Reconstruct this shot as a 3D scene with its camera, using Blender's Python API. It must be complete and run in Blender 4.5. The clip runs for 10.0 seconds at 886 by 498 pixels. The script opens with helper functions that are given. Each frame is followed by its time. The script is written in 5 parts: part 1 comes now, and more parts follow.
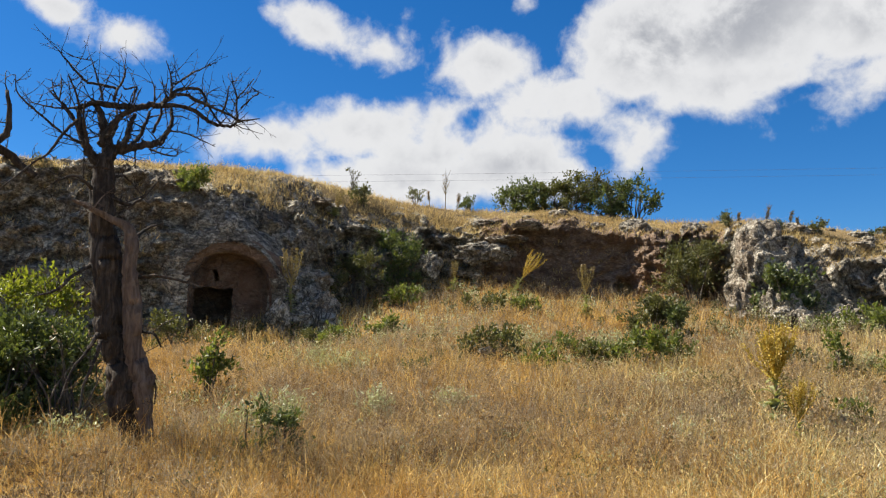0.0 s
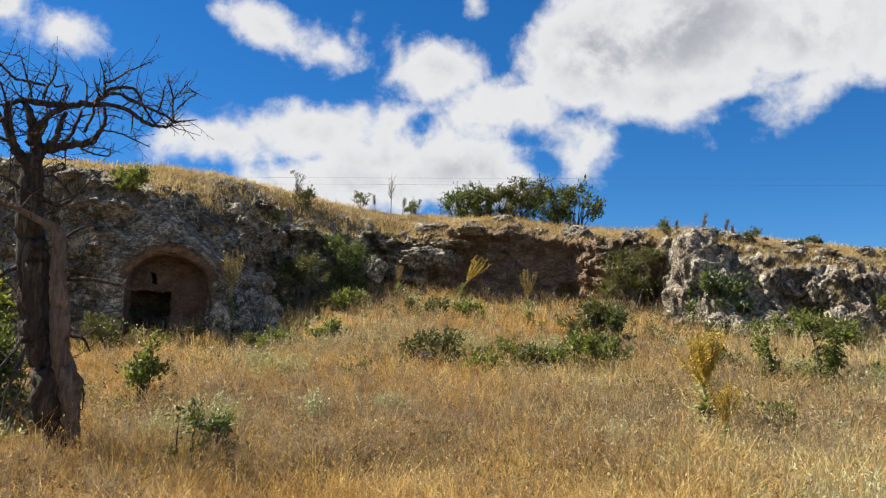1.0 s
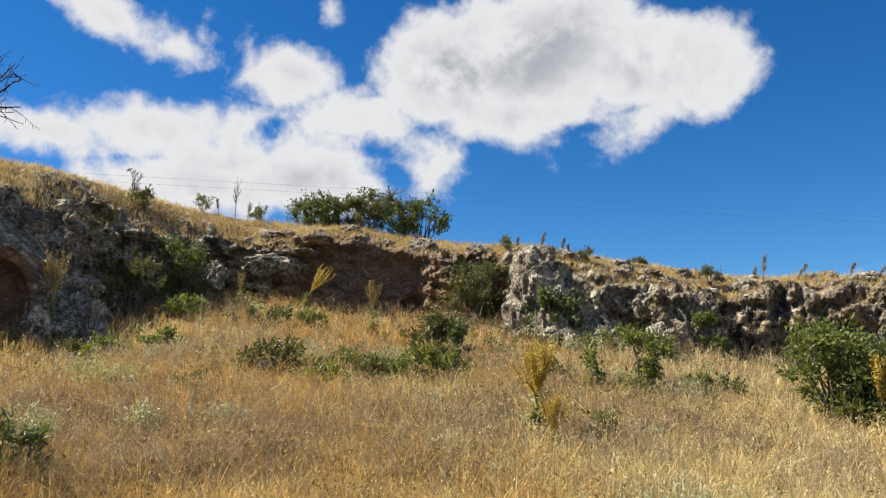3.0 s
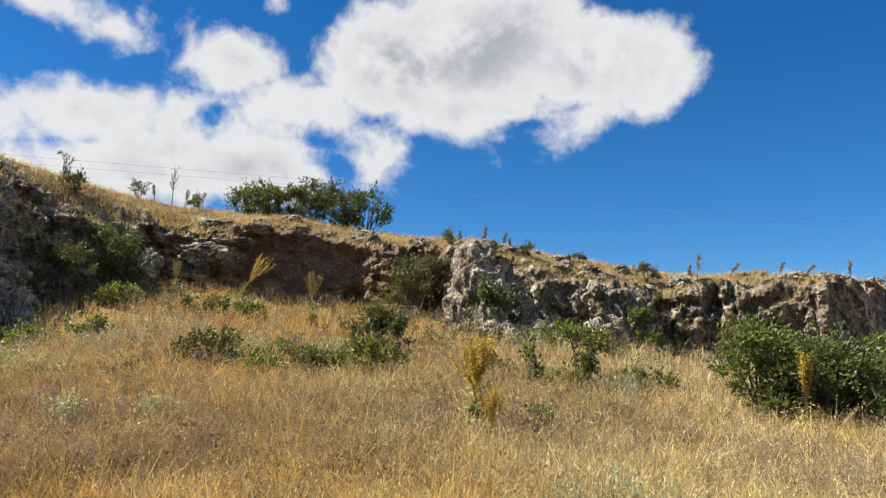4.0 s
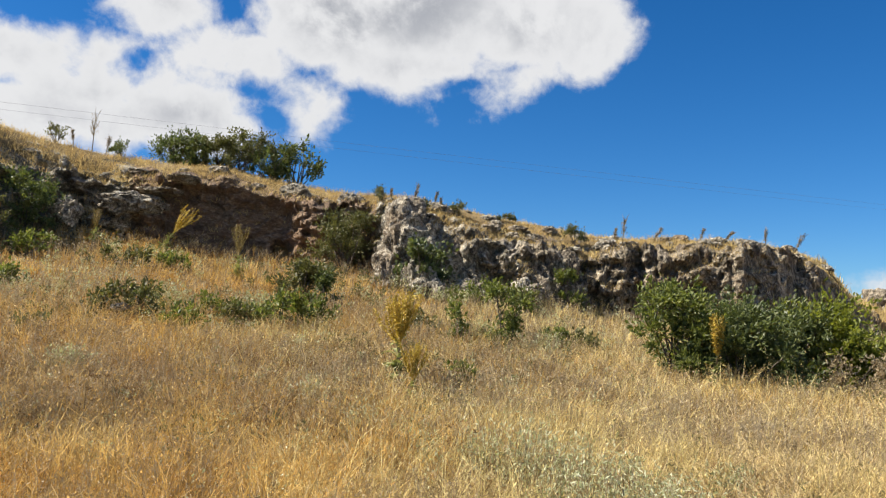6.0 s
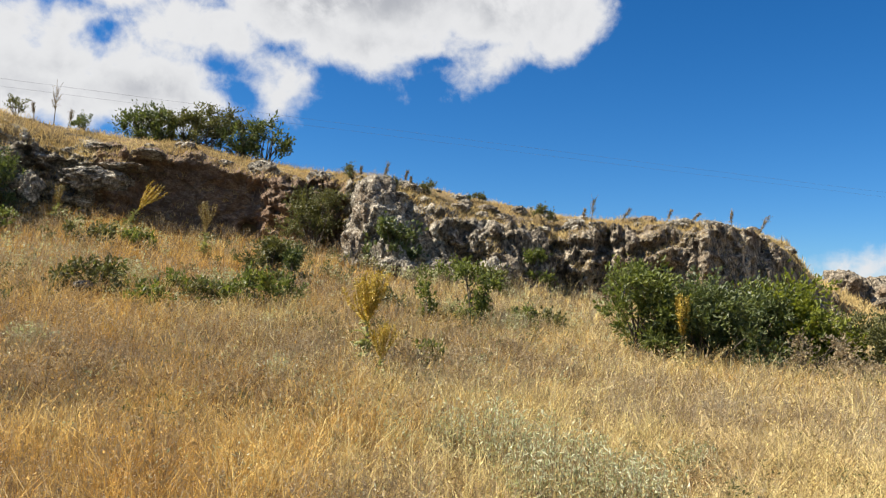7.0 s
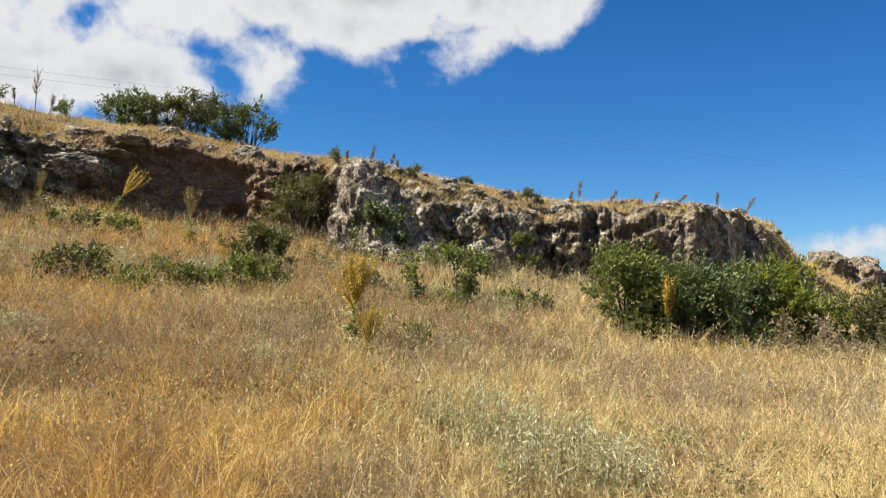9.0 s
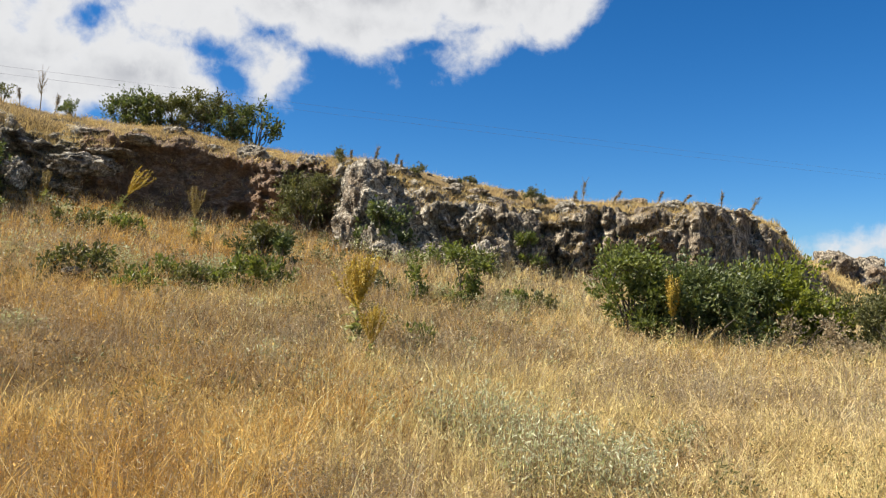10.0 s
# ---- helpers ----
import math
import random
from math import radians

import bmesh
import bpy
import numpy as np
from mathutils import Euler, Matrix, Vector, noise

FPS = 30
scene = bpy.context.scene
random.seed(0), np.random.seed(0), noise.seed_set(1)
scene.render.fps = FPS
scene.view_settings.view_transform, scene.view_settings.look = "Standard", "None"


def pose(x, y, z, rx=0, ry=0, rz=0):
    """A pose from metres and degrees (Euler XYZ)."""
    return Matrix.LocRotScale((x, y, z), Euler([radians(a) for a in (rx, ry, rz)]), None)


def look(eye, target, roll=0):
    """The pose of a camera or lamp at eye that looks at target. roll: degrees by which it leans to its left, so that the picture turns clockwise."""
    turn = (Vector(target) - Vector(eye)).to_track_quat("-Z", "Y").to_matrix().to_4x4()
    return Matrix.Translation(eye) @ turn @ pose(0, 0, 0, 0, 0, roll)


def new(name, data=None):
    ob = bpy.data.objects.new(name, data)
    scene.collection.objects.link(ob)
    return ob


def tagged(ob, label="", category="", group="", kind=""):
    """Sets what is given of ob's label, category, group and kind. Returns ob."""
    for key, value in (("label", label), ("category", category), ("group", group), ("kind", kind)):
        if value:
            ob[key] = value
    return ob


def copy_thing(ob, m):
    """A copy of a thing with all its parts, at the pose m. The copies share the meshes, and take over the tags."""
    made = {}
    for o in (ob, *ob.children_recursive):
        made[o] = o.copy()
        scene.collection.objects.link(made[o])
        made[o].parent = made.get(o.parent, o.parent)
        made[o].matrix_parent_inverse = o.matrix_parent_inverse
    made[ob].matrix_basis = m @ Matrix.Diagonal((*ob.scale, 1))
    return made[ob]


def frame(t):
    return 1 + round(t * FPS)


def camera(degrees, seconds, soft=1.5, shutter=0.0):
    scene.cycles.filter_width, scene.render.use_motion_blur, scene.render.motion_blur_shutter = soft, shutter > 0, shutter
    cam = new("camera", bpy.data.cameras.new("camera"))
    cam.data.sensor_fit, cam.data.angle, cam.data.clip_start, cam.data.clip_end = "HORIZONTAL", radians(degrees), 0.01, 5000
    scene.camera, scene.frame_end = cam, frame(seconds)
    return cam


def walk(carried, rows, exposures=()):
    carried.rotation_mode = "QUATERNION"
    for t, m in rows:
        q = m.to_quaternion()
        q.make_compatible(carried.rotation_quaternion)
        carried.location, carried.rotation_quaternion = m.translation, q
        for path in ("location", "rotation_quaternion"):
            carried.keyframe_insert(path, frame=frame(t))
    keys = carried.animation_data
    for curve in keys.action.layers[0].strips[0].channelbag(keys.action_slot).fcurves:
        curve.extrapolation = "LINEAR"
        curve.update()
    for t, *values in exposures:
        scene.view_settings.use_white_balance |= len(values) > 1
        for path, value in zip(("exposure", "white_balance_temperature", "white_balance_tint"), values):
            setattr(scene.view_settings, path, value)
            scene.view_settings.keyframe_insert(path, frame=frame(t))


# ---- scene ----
cam = camera(59.8, 10.0, soft=1.2)
PATH = [
    (0.0, pose(-0.000, 0.000, 1.600, 97.50, 0.00, -0.00)),
    (0.5, pose(0.057, -0.047, 1.590, 97.72, -0.06, -0.93)),
    (1.0, pose(0.114, -0.037, 1.606, 97.81, -0.05, -3.85)),
    (1.5, pose(0.102, -0.013, 1.608, 98.12, -0.02, -7.56)),
    (2.0, pose(0.076, -0.024, 1.602, 98.44, -0.16, -10.85)),
    (2.5, pose(0.112, -0.067, 1.601, 98.60, -0.32, -12.82)),
    (3.0, pose(0.140, -0.080, 1.587, 98.68, -0.48, -15.30)),
    (4.5, pose(0.172, -0.032, 1.582, 97.88, -1.26, -21.33)),
    (5.0, pose(0.183, -0.048, 1.578, 97.41, -1.48, -22.48)),
    (5.5, pose(0.209, -0.061, 1.576, 96.71, -1.59, -23.19)),
    (6.0, pose(0.246, -0.059, 1.570, 95.25, -2.00, -24.78)),
    (7.5, pose(0.274, -0.036, 1.577, 93.41, -1.99, -27.72)),
    (8.0, pose(0.296, -0.044, 1.574, 92.97, -1.77, -28.17)),
    (8.5, pose(0.305, -0.055, 1.566, 92.72, -1.78, -28.15)),
    (9.0, pose(0.293, -0.039, 1.565, 92.63, -1.69, -27.90)),
    (9.5, pose(0.298, -0.043, 1.565, 92.62, -1.75, -27.72)),
    (10.0, pose(0.304, -0.037, 1.567, 92.60, -1.75, -27.58)),
]
walk(cam, PATH, exposures=((0.0, 1.1), (10.0, 1.1)))

# ---- light ----
SUN_AZ, SUN_EL = -69.0, 50.0
sun = new("sun", bpy.data.lights.new("sun", "SUN"))
sun.data.energy, sun.data.angle, sun.data.color = 5.0, radians(0.55), (1.0, 0.93, 0.79)
_a, _e = radians(SUN_AZ), radians(SUN_EL)
SUN_DIR = Vector((math.sin(_a) * math.cos(_e), math.cos(_a) * math.cos(_e), math.sin(_e)))
sun.matrix_world = look(SUN_DIR * 50, (0, 0, 0))


class Tree:
    """A node tree with short-hand calls."""

    def __init__(self, tree):
        self.t = tree
        tree.nodes.clear()

    def node(self, kind, **props):
        n = self.t.nodes.new(kind)
        ins = props.pop("ins", {})
        if "operation" in props:
            n.operation = props["operation"]
        if "use_clamp" in props:
            n.use_clamp = props["use_clamp"]
        if "data_type" in props:
            n.data_type = props["data_type"]
        if "blend_type" in props:
            n.blend_type = props["blend_type"]
        if "interpolation_type" in props:
            n.interpolation_type = props["interpolation_type"]
        if "vector_type" in props:
            n.vector_type = props["vector_type"]
        if "feature" in props:
            n.feature = props["feature"]
        for k, v in ins.items():
            if isinstance(v, bpy.types.NodeSocket):
                self.t.links.new(v, n.inputs[k])
            else:
                n.inputs[k].default_value = v
        return n

    def math(self, op, a, b=0.0, c=0.0, clamp=False):
        return self.node("ShaderNodeMath", operation=op, use_clamp=clamp, ins={0: a, 1: b, 2: c}).outputs[0]

    def noise(self, vec, scale, detail=4.0, rough=0.55, distort=0.0):
        return self.node("ShaderNodeTexNoise", ins={"Vector": vec, "Scale": scale, "Detail": detail, "Roughness": rough, "Distortion": distort}).outputs["Fac"]

    def ramp(self, fac, stops):
        n = self.node("ShaderNodeValToRGB", ins={0: fac})
        el = n.color_ramp.elements
        while len(el) < len(stops):
            el.new(0.5)
        for e, (p, c) in zip(el, stops):
            e.position, e.color = p, (*c, 1)
        return n.outputs[0]

    def mix(self, fac, a, b, kind="MIX"):
        n = self.node("ShaderNodeMix", data_type="RGBA", blend_type=kind)
        for sock, v in ((n.inputs[0], fac), (n.inputs[6], a), (n.inputs[7], b)):
            if isinstance(v, bpy.types.NodeSocket):
                self.t.links.new(v, sock)
            else:
                sock.default_value = v if isinstance(v, float) else (*v, 1)
        return n.outputs[2]

    def remap(self, v, a, b, c=0.0, d=1.0, smooth=True):
        return self.node("ShaderNodeMapRange", interpolation_type="SMOOTHSTEP" if smooth else "LINEAR",
                         ins={"Value": v, "From Min": a, "From Max": b, "To Min": c, "To Max": d}).outputs[0]


world = bpy.data.worlds.new("sky")
scene.world = world
world.use_nodes = True
w = Tree(world.node_tree)
sky = w.node("ShaderNodeTexSky")
sky.sky_type, sky.sun_disc = "NISHITA", False
sky.sun_elevation, sky.sun_rotation = radians(SUN_EL), radians(SUN_AZ)
sky.altitude, sky.air_density, sky.dust_density, sky.ozone_density = 900.0, 1.0, 0.25, 3.0
deep = w.node("ShaderNodeHueSaturation", ins={"Saturation": 1.16, "Value": 0.96, "Color": w.mix(1.0, sky.outputs[0], (0.66, 0.9, 1.17), "MULTIPLY")})
way = w.node("ShaderNodeTexCoord").outputs["Generated"]
sep = w.node("ShaderNodeSeparateXYZ", ins={0: way})
az_n = w.math("MULTIPLY", w.math("ARCTAN2", sep.outputs[0], sep.outputs[1]), 57.2958)
el_n = w.math("MULTIPLY", w.math("ARCSINE", sep.outputs[2]), 57.2958)
flat = w.node("ShaderNodeCombineXYZ", ins={0: az_n, 1: el_n}).outputs[0]
# cloud masses: azimuth, elevation, half width, half height (degrees), lean
LOW_CLOUDS = ((-12.6, 15.3, 4.6, 1.6, 10), (-6.6, 16.2, 6.1, 2.3, 0), (-0.4, 15.5, 6.8, 3.2, 0), (4.8, 13.6, 8.1, 2.9, 0), (-2.0, 12.6, 7.5, 2.5, 0),
              (-10.5, 12.6, 1.1, 0.6, 0), (13.8, 15.5, 3.3, 2.1, -6), (8.2, 17.9, 5.2, 2.7, 0), (56.8, 3.5, 3.3, 1.0, 8), (46.0, 5.9, 0.6, 0.12, 8))
HIGH_CLOUDS = ((-27.5, 22.3, 5.2, 1.3, -14), (-23.2, 21.4, 2.2, 1.2, -12), (-9.6, 23.2, 2.9, 1.1, -18), (-4.6, 21.9, 3.0, 1.7, -10), (-3.1, 22.8, 1.3, 1.1, 0),
               (3.4, 20.7, 4.4, 2.3, 0), (0.2, 21.8, 1.0, 1.7, 8), (15.2, 21.6, 6.0, 4.3, 0), (22.5, 23.0, 9.0, 4.9, 0), (21.1, 18.3, 6.2, 2.3, 0),
               (30.4, 21.7, 7.1, 3.5, 0), (35.0, 19.9, 3.5, 2.2, 18), (30.1, 17.5, 4.5, 1.5, 22), (6.3, 25.3, 0.8, 0.8, 20))
# Cloud banks added out of view, to brighten and whiten light on shaded faces.
UNSEEN_FILL_CLOUDS = ((-80, 30, 14, 6, 0), (110, 26, 28, 10, 0), (165, 32, 34, 15, 0), (-145, 28, 26, 12, 0))
GAPS = ((2.7, 17.5, 0.9, 0.5, 30), (9.8, 15.9, 1.8, 0.6, -8), (11.3, 14.2, 1.5, 0.6, -25), (-0.9, 21.0, 0.5, 2.0, -14), (25.7, 17.3, 1.7, 0.5, 12), (-0.4, 19.4, 1.5, 0.6, 0))


def oval(ca, ce, cw, ch, lean):
    """Degrees inside the outline of a leaning oval, negative outside."""
    off = w.node("ShaderNodeVectorMath", operation="SUBTRACT", ins={0: flat, 1: (ca, ce, 0)}).outputs[0]
    m = w.node("ShaderNodeMapping", vector_type="TEXTURE", ins={"Vector": off, "Rotation": (0, 0, radians(lean)), "Scale": (cw, ch, 1)}).outputs[0]
    d = w.node("ShaderNodeVectorMath", operation="LENGTH", ins={0: m}).outputs["Value"]
    return w.math("MULTIPLY", w.math("SUBTRACT", 1.0, d), min(cw, ch))


field = None
for spec in LOW_CLOUDS + HIGH_CLOUDS + UNSEEN_FILL_CLOUDS:
    one = oval(*spec)
    field = one if field is None else w.math("SMOOTH_MAX", field, one, 0.3)
for spec in GAPS:
    field = w.math("SMOOTH_MIN", field, w.math("MULTIPLY", oval(*spec), -1.1), 0.4)
puff = w.noise(way, 12.0, 8.0, 0.58, 0.25)
fine = w.noise(way, 42.0, 6.0, 0.6, 0.3)
edge = w.math("ADD", field, w.math("ADD", w.math("MULTIPLY", w.math("SUBTRACT", puff, 0.5), 4.4), w.math("MULTIPLY", w.math("SUBTRACT", fine, 0.5), 1.5)))
mask = w.remap(edge, -0.55, 0.95)
thick = w.remap(edge, 0.5, 4.5)
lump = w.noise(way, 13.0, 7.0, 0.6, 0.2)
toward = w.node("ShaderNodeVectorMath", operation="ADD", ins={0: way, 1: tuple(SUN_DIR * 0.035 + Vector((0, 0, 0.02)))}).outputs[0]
# Sunlight painted into the cloud colour: puffs white on the sun side, grey behind.
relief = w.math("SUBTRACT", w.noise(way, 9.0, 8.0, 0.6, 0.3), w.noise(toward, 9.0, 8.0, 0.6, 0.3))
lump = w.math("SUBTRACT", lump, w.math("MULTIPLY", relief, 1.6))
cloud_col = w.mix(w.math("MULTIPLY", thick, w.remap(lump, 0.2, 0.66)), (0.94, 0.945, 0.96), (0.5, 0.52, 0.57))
bg1 = w.node("ShaderNodeBackground", ins={"Color": deep.outputs[0], "Strength": 0.05})
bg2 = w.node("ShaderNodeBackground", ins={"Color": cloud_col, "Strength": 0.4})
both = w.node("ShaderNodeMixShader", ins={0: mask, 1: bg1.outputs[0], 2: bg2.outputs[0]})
w.node("ShaderNodeOutputWorld", ins={0: both.outputs[0]})


# ---- materials ----
def material(name):
    m = bpy.data.materials.new(name)
    m.use_nodes = True
    return m, Tree(m.node_tree)


def finish(t, color, rough=0.9, bump=None, strength=0.5, dist=0.02, translucent=0.0, glow=None, spec=0.3):
    ins = {"Base Color": color, "Roughness": rough, "Specular IOR Level": spec}
    if bump is not None:
        ins["Normal"] = t.node("ShaderNodeBump", ins={"Height": bump, "Strength": strength, "Distance": dist}).outputs[0]
    s = t.node("ShaderNodeBsdfPrincipled", ins=ins).outputs[0]
    if translucent:
        tr = t.node("ShaderNodeBsdfTranslucent", ins={"Color": glow if glow is not None else color}).outputs[0]
        s = t.node("ShaderNodeMixShader", ins={0: translucent, 1: s, 2: tr}).outputs[0]
    t.node("ShaderNodeOutputMaterial", ins={0: s})


def rock_material(name, dark, mid, light, stain, stretch=(1, 1, 1.6), crust=0.7, cracks=0.8):
    """Weathered rock: broad tone, lichen crusts, pale chips, and cracks with shade painted in."""
    m, t = material(name)
    pos = t.node("ShaderNodeNewGeometry").outputs["Position"]
    p2 = t.node("ShaderNodeMapping", ins={"Vector": pos, "Scale": stretch}).outputs[0]
    n1 = t.noise(p2, 1.6, 9, 0.68, 0.4)
    n2 = t.noise(p2, 9.0, 6, 0.7)
    n3 = t.noise(pos, 30.0, 4, 0.6)
    col = t.ramp(t.math("ADD", t.math("MULTIPLY", n1, 0.55), t.math("MULTIPLY", n2, 0.45)), ((0.4, dark), (0.5, mid), (0.6, light)))
    col = t.mix(t.math("MULTIPLY", t.remap(t.noise(pos, 0.8, 5, 0.6), 0.48, 0.66), 0.7), col, stain)
    lichen = t.remap(t.noise(pos, 4.5, 7, 0.72, 0.6), 0.55, 0.63)
    col = t.mix(t.math("MULTIPLY", lichen, crust), col, light)
    black = t.remap(t.noise(p2, 6.5, 7, 0.72, 0.8), 0.53, 0.62)
    col = t.mix(t.math("MULTIPLY", black, crust), col, t.mix(0.35, dark, stain))
    col = t.mix(t.remap(n3, 0.3, 0.7), t.mix(0.5, col, dark), col)
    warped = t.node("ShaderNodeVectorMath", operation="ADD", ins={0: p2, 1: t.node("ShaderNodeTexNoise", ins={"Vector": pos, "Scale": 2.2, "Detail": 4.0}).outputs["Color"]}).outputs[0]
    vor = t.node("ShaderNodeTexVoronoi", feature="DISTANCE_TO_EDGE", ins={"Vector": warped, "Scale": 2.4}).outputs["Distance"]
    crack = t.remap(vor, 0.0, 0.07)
    # Darkens the colour along the cracks to imitate the shade inside them.
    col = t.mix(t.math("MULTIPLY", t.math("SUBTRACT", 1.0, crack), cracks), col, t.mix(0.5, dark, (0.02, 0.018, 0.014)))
    h = t.math("ADD", t.math("ADD", t.math("MULTIPLY", n2, 0.6), t.math("MULTIPLY", n3, 0.25)), t.math("MULTIPLY", crack, 0.3))
    finish(t, col, 0.95, h, 1.0, 0.14)
    return m


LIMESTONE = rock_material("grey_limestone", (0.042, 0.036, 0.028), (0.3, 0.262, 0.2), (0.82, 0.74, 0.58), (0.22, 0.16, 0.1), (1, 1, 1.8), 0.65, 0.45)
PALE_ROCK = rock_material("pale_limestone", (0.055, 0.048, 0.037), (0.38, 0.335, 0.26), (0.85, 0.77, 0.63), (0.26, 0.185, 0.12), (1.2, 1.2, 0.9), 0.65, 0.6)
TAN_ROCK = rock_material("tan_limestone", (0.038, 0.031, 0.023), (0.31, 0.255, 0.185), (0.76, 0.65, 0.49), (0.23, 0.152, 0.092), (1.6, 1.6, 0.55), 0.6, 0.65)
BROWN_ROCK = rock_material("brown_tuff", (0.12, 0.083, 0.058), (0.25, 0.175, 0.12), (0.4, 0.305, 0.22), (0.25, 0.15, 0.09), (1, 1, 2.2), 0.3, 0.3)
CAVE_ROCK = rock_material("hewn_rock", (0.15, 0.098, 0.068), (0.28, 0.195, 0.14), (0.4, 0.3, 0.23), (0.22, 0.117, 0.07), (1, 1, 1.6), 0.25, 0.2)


def soil_material():
    m, t = material("dry_soil")
    pos = t.node("ShaderNodeNewGeometry").outputs["Position"]
    n = t.noise(pos, 0.5, 6, 0.6)
    n2 = t.noise(pos, 9.0, 6, 0.7)
    n3 = t.noise(pos, 70.0, 3, 0.6)
    col = t.ramp(t.math("ADD", t.math("MULTIPLY", n, 0.5), t.math("MULTIPLY", n2, 0.5)),
                 ((0.35, (0.08, 0.055, 0.03)), (0.5, (0.17, 0.115, 0.055)), (0.66, (0.3, 0.21, 0.1))))
    col = t.mix(t.math("MULTIPLY", n3, 0.5), col, (0.36, 0.27, 0.14))
    finish(t, col, 1.0, t.math("ADD", n2, t.math("MULTIPLY", n3, 0.5)), 0.8, 0.05, spec=0.1)
    return m


def blade_material(name, a, b, c, d, patch=0.33, translucent=0.35):
    """Blades and stems: a to d by chance and by patches some metres wide."""
    m, t = material(name)
    g = t.node("ShaderNodeNewGeometry")
    big = t.noise(g.outputs["Position"], patch, 4, 0.6, 0.4)
    small = t.noise(g.outputs["Position"], 1.7, 3, 0.6)
    f = t.math("ADD", t.math("MULTIPLY", t.remap(big, 0.33, 0.67), 0.4), t.math("ADD", t.math("MULTIPLY", g.outputs["Random Per Island"], 0.34), t.math("MULTIPLY", t.remap(small, 0.36, 0.64), 0.26)))
    col = t.ramp(f, ((0.12, a), (0.4, b), (0.62, c), (0.88, d)))
    col = t.mix(t.math("MULTIPLY", g.outputs["Random Per Island"], 0.35), col, t.mix(0.5, col, (0.12, 0.08, 0.04)))
    # Dark patches painted into the blades stand in for shaded gaps between tufts.
    gap_shade = t.remap(t.noise(g.outputs["Position"], 5.5, 5, 0.7, 0.4), 0.48, 0.6)
    col = t.mix(t.math("MULTIPLY", gap_shade, 0.8), col, t.mix(0.78, col, (0.1, 0.066, 0.032)))
    finish(t, col, 0.7, translucent=translucent, spec=0.25)
    return m


def leaf_material(name, a, b, c, translucent=0.4, glow=1.3):
    m, t = material(name)
    g = t.node("ShaderNodeNewGeometry")
    f = t.math("ADD", t.math("MULTIPLY", g.outputs["Random Per Island"], 0.6), t.math("MULTIPLY", t.noise(g.outputs["Position"], 3.0, 3), 0.4))
    col = t.ramp(f, ((0.15, a), (0.5, b), (0.85, c)))
    bright = t.mix(1.0, col, (glow * 1.05, glow * 1.1, glow * 0.5), "MULTIPLY")
    finish(t, col, 0.5, translucent=translucent, glow=bright, spec=0.45)
    return m


def bark_material(name, dark, mid, light, scale=6.0):
    m, t = material(name)
    pos = t.node("ShaderNodeTexCoord").outputs["Object"]
    p2 = t.node("ShaderNodeMapping", ins={"Vector": pos, "Scale": (1, 1, 0.16)}).outputs[0]
    n1 = t.noise(p2, scale * 4, 6, 0.65, 0.6)
    n2 = t.noise(pos, scale * 0.5, 4, 0.6)
    col = t.ramp(t.math("ADD", t.math("MULTIPLY", n1, 0.7), t.math("MULTIPLY", n2, 0.3)), ((0.34, dark), (0.5, mid), (0.68, light)))
    finish(t, col, 0.9, n1, 1.0, 0.06)
    return m


SOIL = soil_material()
GRASS = blade_material("dry_grass", (0.82, 0.6, 0.23), (0.75, 0.48, 0.135), (0.54, 0.3, 0.075), (0.68, 0.49, 0.21))
STRAW = blade_material("straw", (0.84, 0.71, 0.35), (0.79, 0.64, 0.28), (0.65, 0.49, 0.19), (0.75, 0.64, 0.36))
GRASS_TOP = blade_material("ridge_grass", (0.78, 0.62, 0.3), (0.72, 0.54, 0.23), (0.58, 0.41, 0.16), (0.64, 0.52, 0.27))
BLEACHED = blade_material("bleached_straw", (0.74, 0.59, 0.33), (0.68, 0.51, 0.25), (0.48, 0.34, 0.16), (0.74, 0.63, 0.42), 0.8, 0.25)
RUSSET = blade_material("russet_weeds", (0.2, 0.115, 0.045), (0.32, 0.175, 0.06), (0.13, 0.075, 0.035), (0.4, 0.24, 0.1), 0.6, 0.25)
WEED = blade_material("dry_weeds", (0.42, 0.32, 0.18), (0.57, 0.48, 0.32), (0.33, 0.23, 0.12), (0.66, 0.57, 0.4), 0.6, 0.35)
SAGE = leaf_material("grey_green_herb", (0.32, 0.32, 0.19), (0.47, 0.47, 0.31), (0.66, 0.65, 0.48), 0.3, 1.0)
GREEN = leaf_material("green_leaves", (0.065, 0.08, 0.022), (0.13, 0.152, 0.04), (0.24, 0.255, 0.075))
DARK_GREEN = leaf_material("dark_leaves", (0.045, 0.06, 0.021), (0.095, 0.118, 0.04), (0.19, 0.21, 0.075), 0.32, 1.2)
LIME = leaf_material("yellow_green_leaves", (0.1, 0.115, 0.018), (0.175, 0.195, 0.028), (0.29, 0.295, 0.048), 0.42)
OLIVE = leaf_material("olive_leaves", (0.066, 0.068, 0.024), (0.12, 0.12, 0.045), (0.21, 0.195, 0.08), 0.3, 1.1)
YELLOW = leaf_material("yellow_flowers", (0.25, 0.165, 0.025), (0.44, 0.3, 0.045), (0.62, 0.46, 0.09), 0.25, 1.0)
FADED = leaf_material("faded_flowers", (0.17, 0.12, 0.045), (0.29, 0.21, 0.08), (0.42, 0.33, 0.13), 0.2, 1.0)
FELT = leaf_material("felted_leaves", (0.1, 0.115, 0.04), (0.26, 0.27, 0.11), (0.6, 0.58, 0.3), 0.25, 1.0)
STALK = bark_material("dry_stalk", (0.16, 0.11, 0.06), (0.3, 0.22, 0.11), (0.45, 0.35, 0.19))
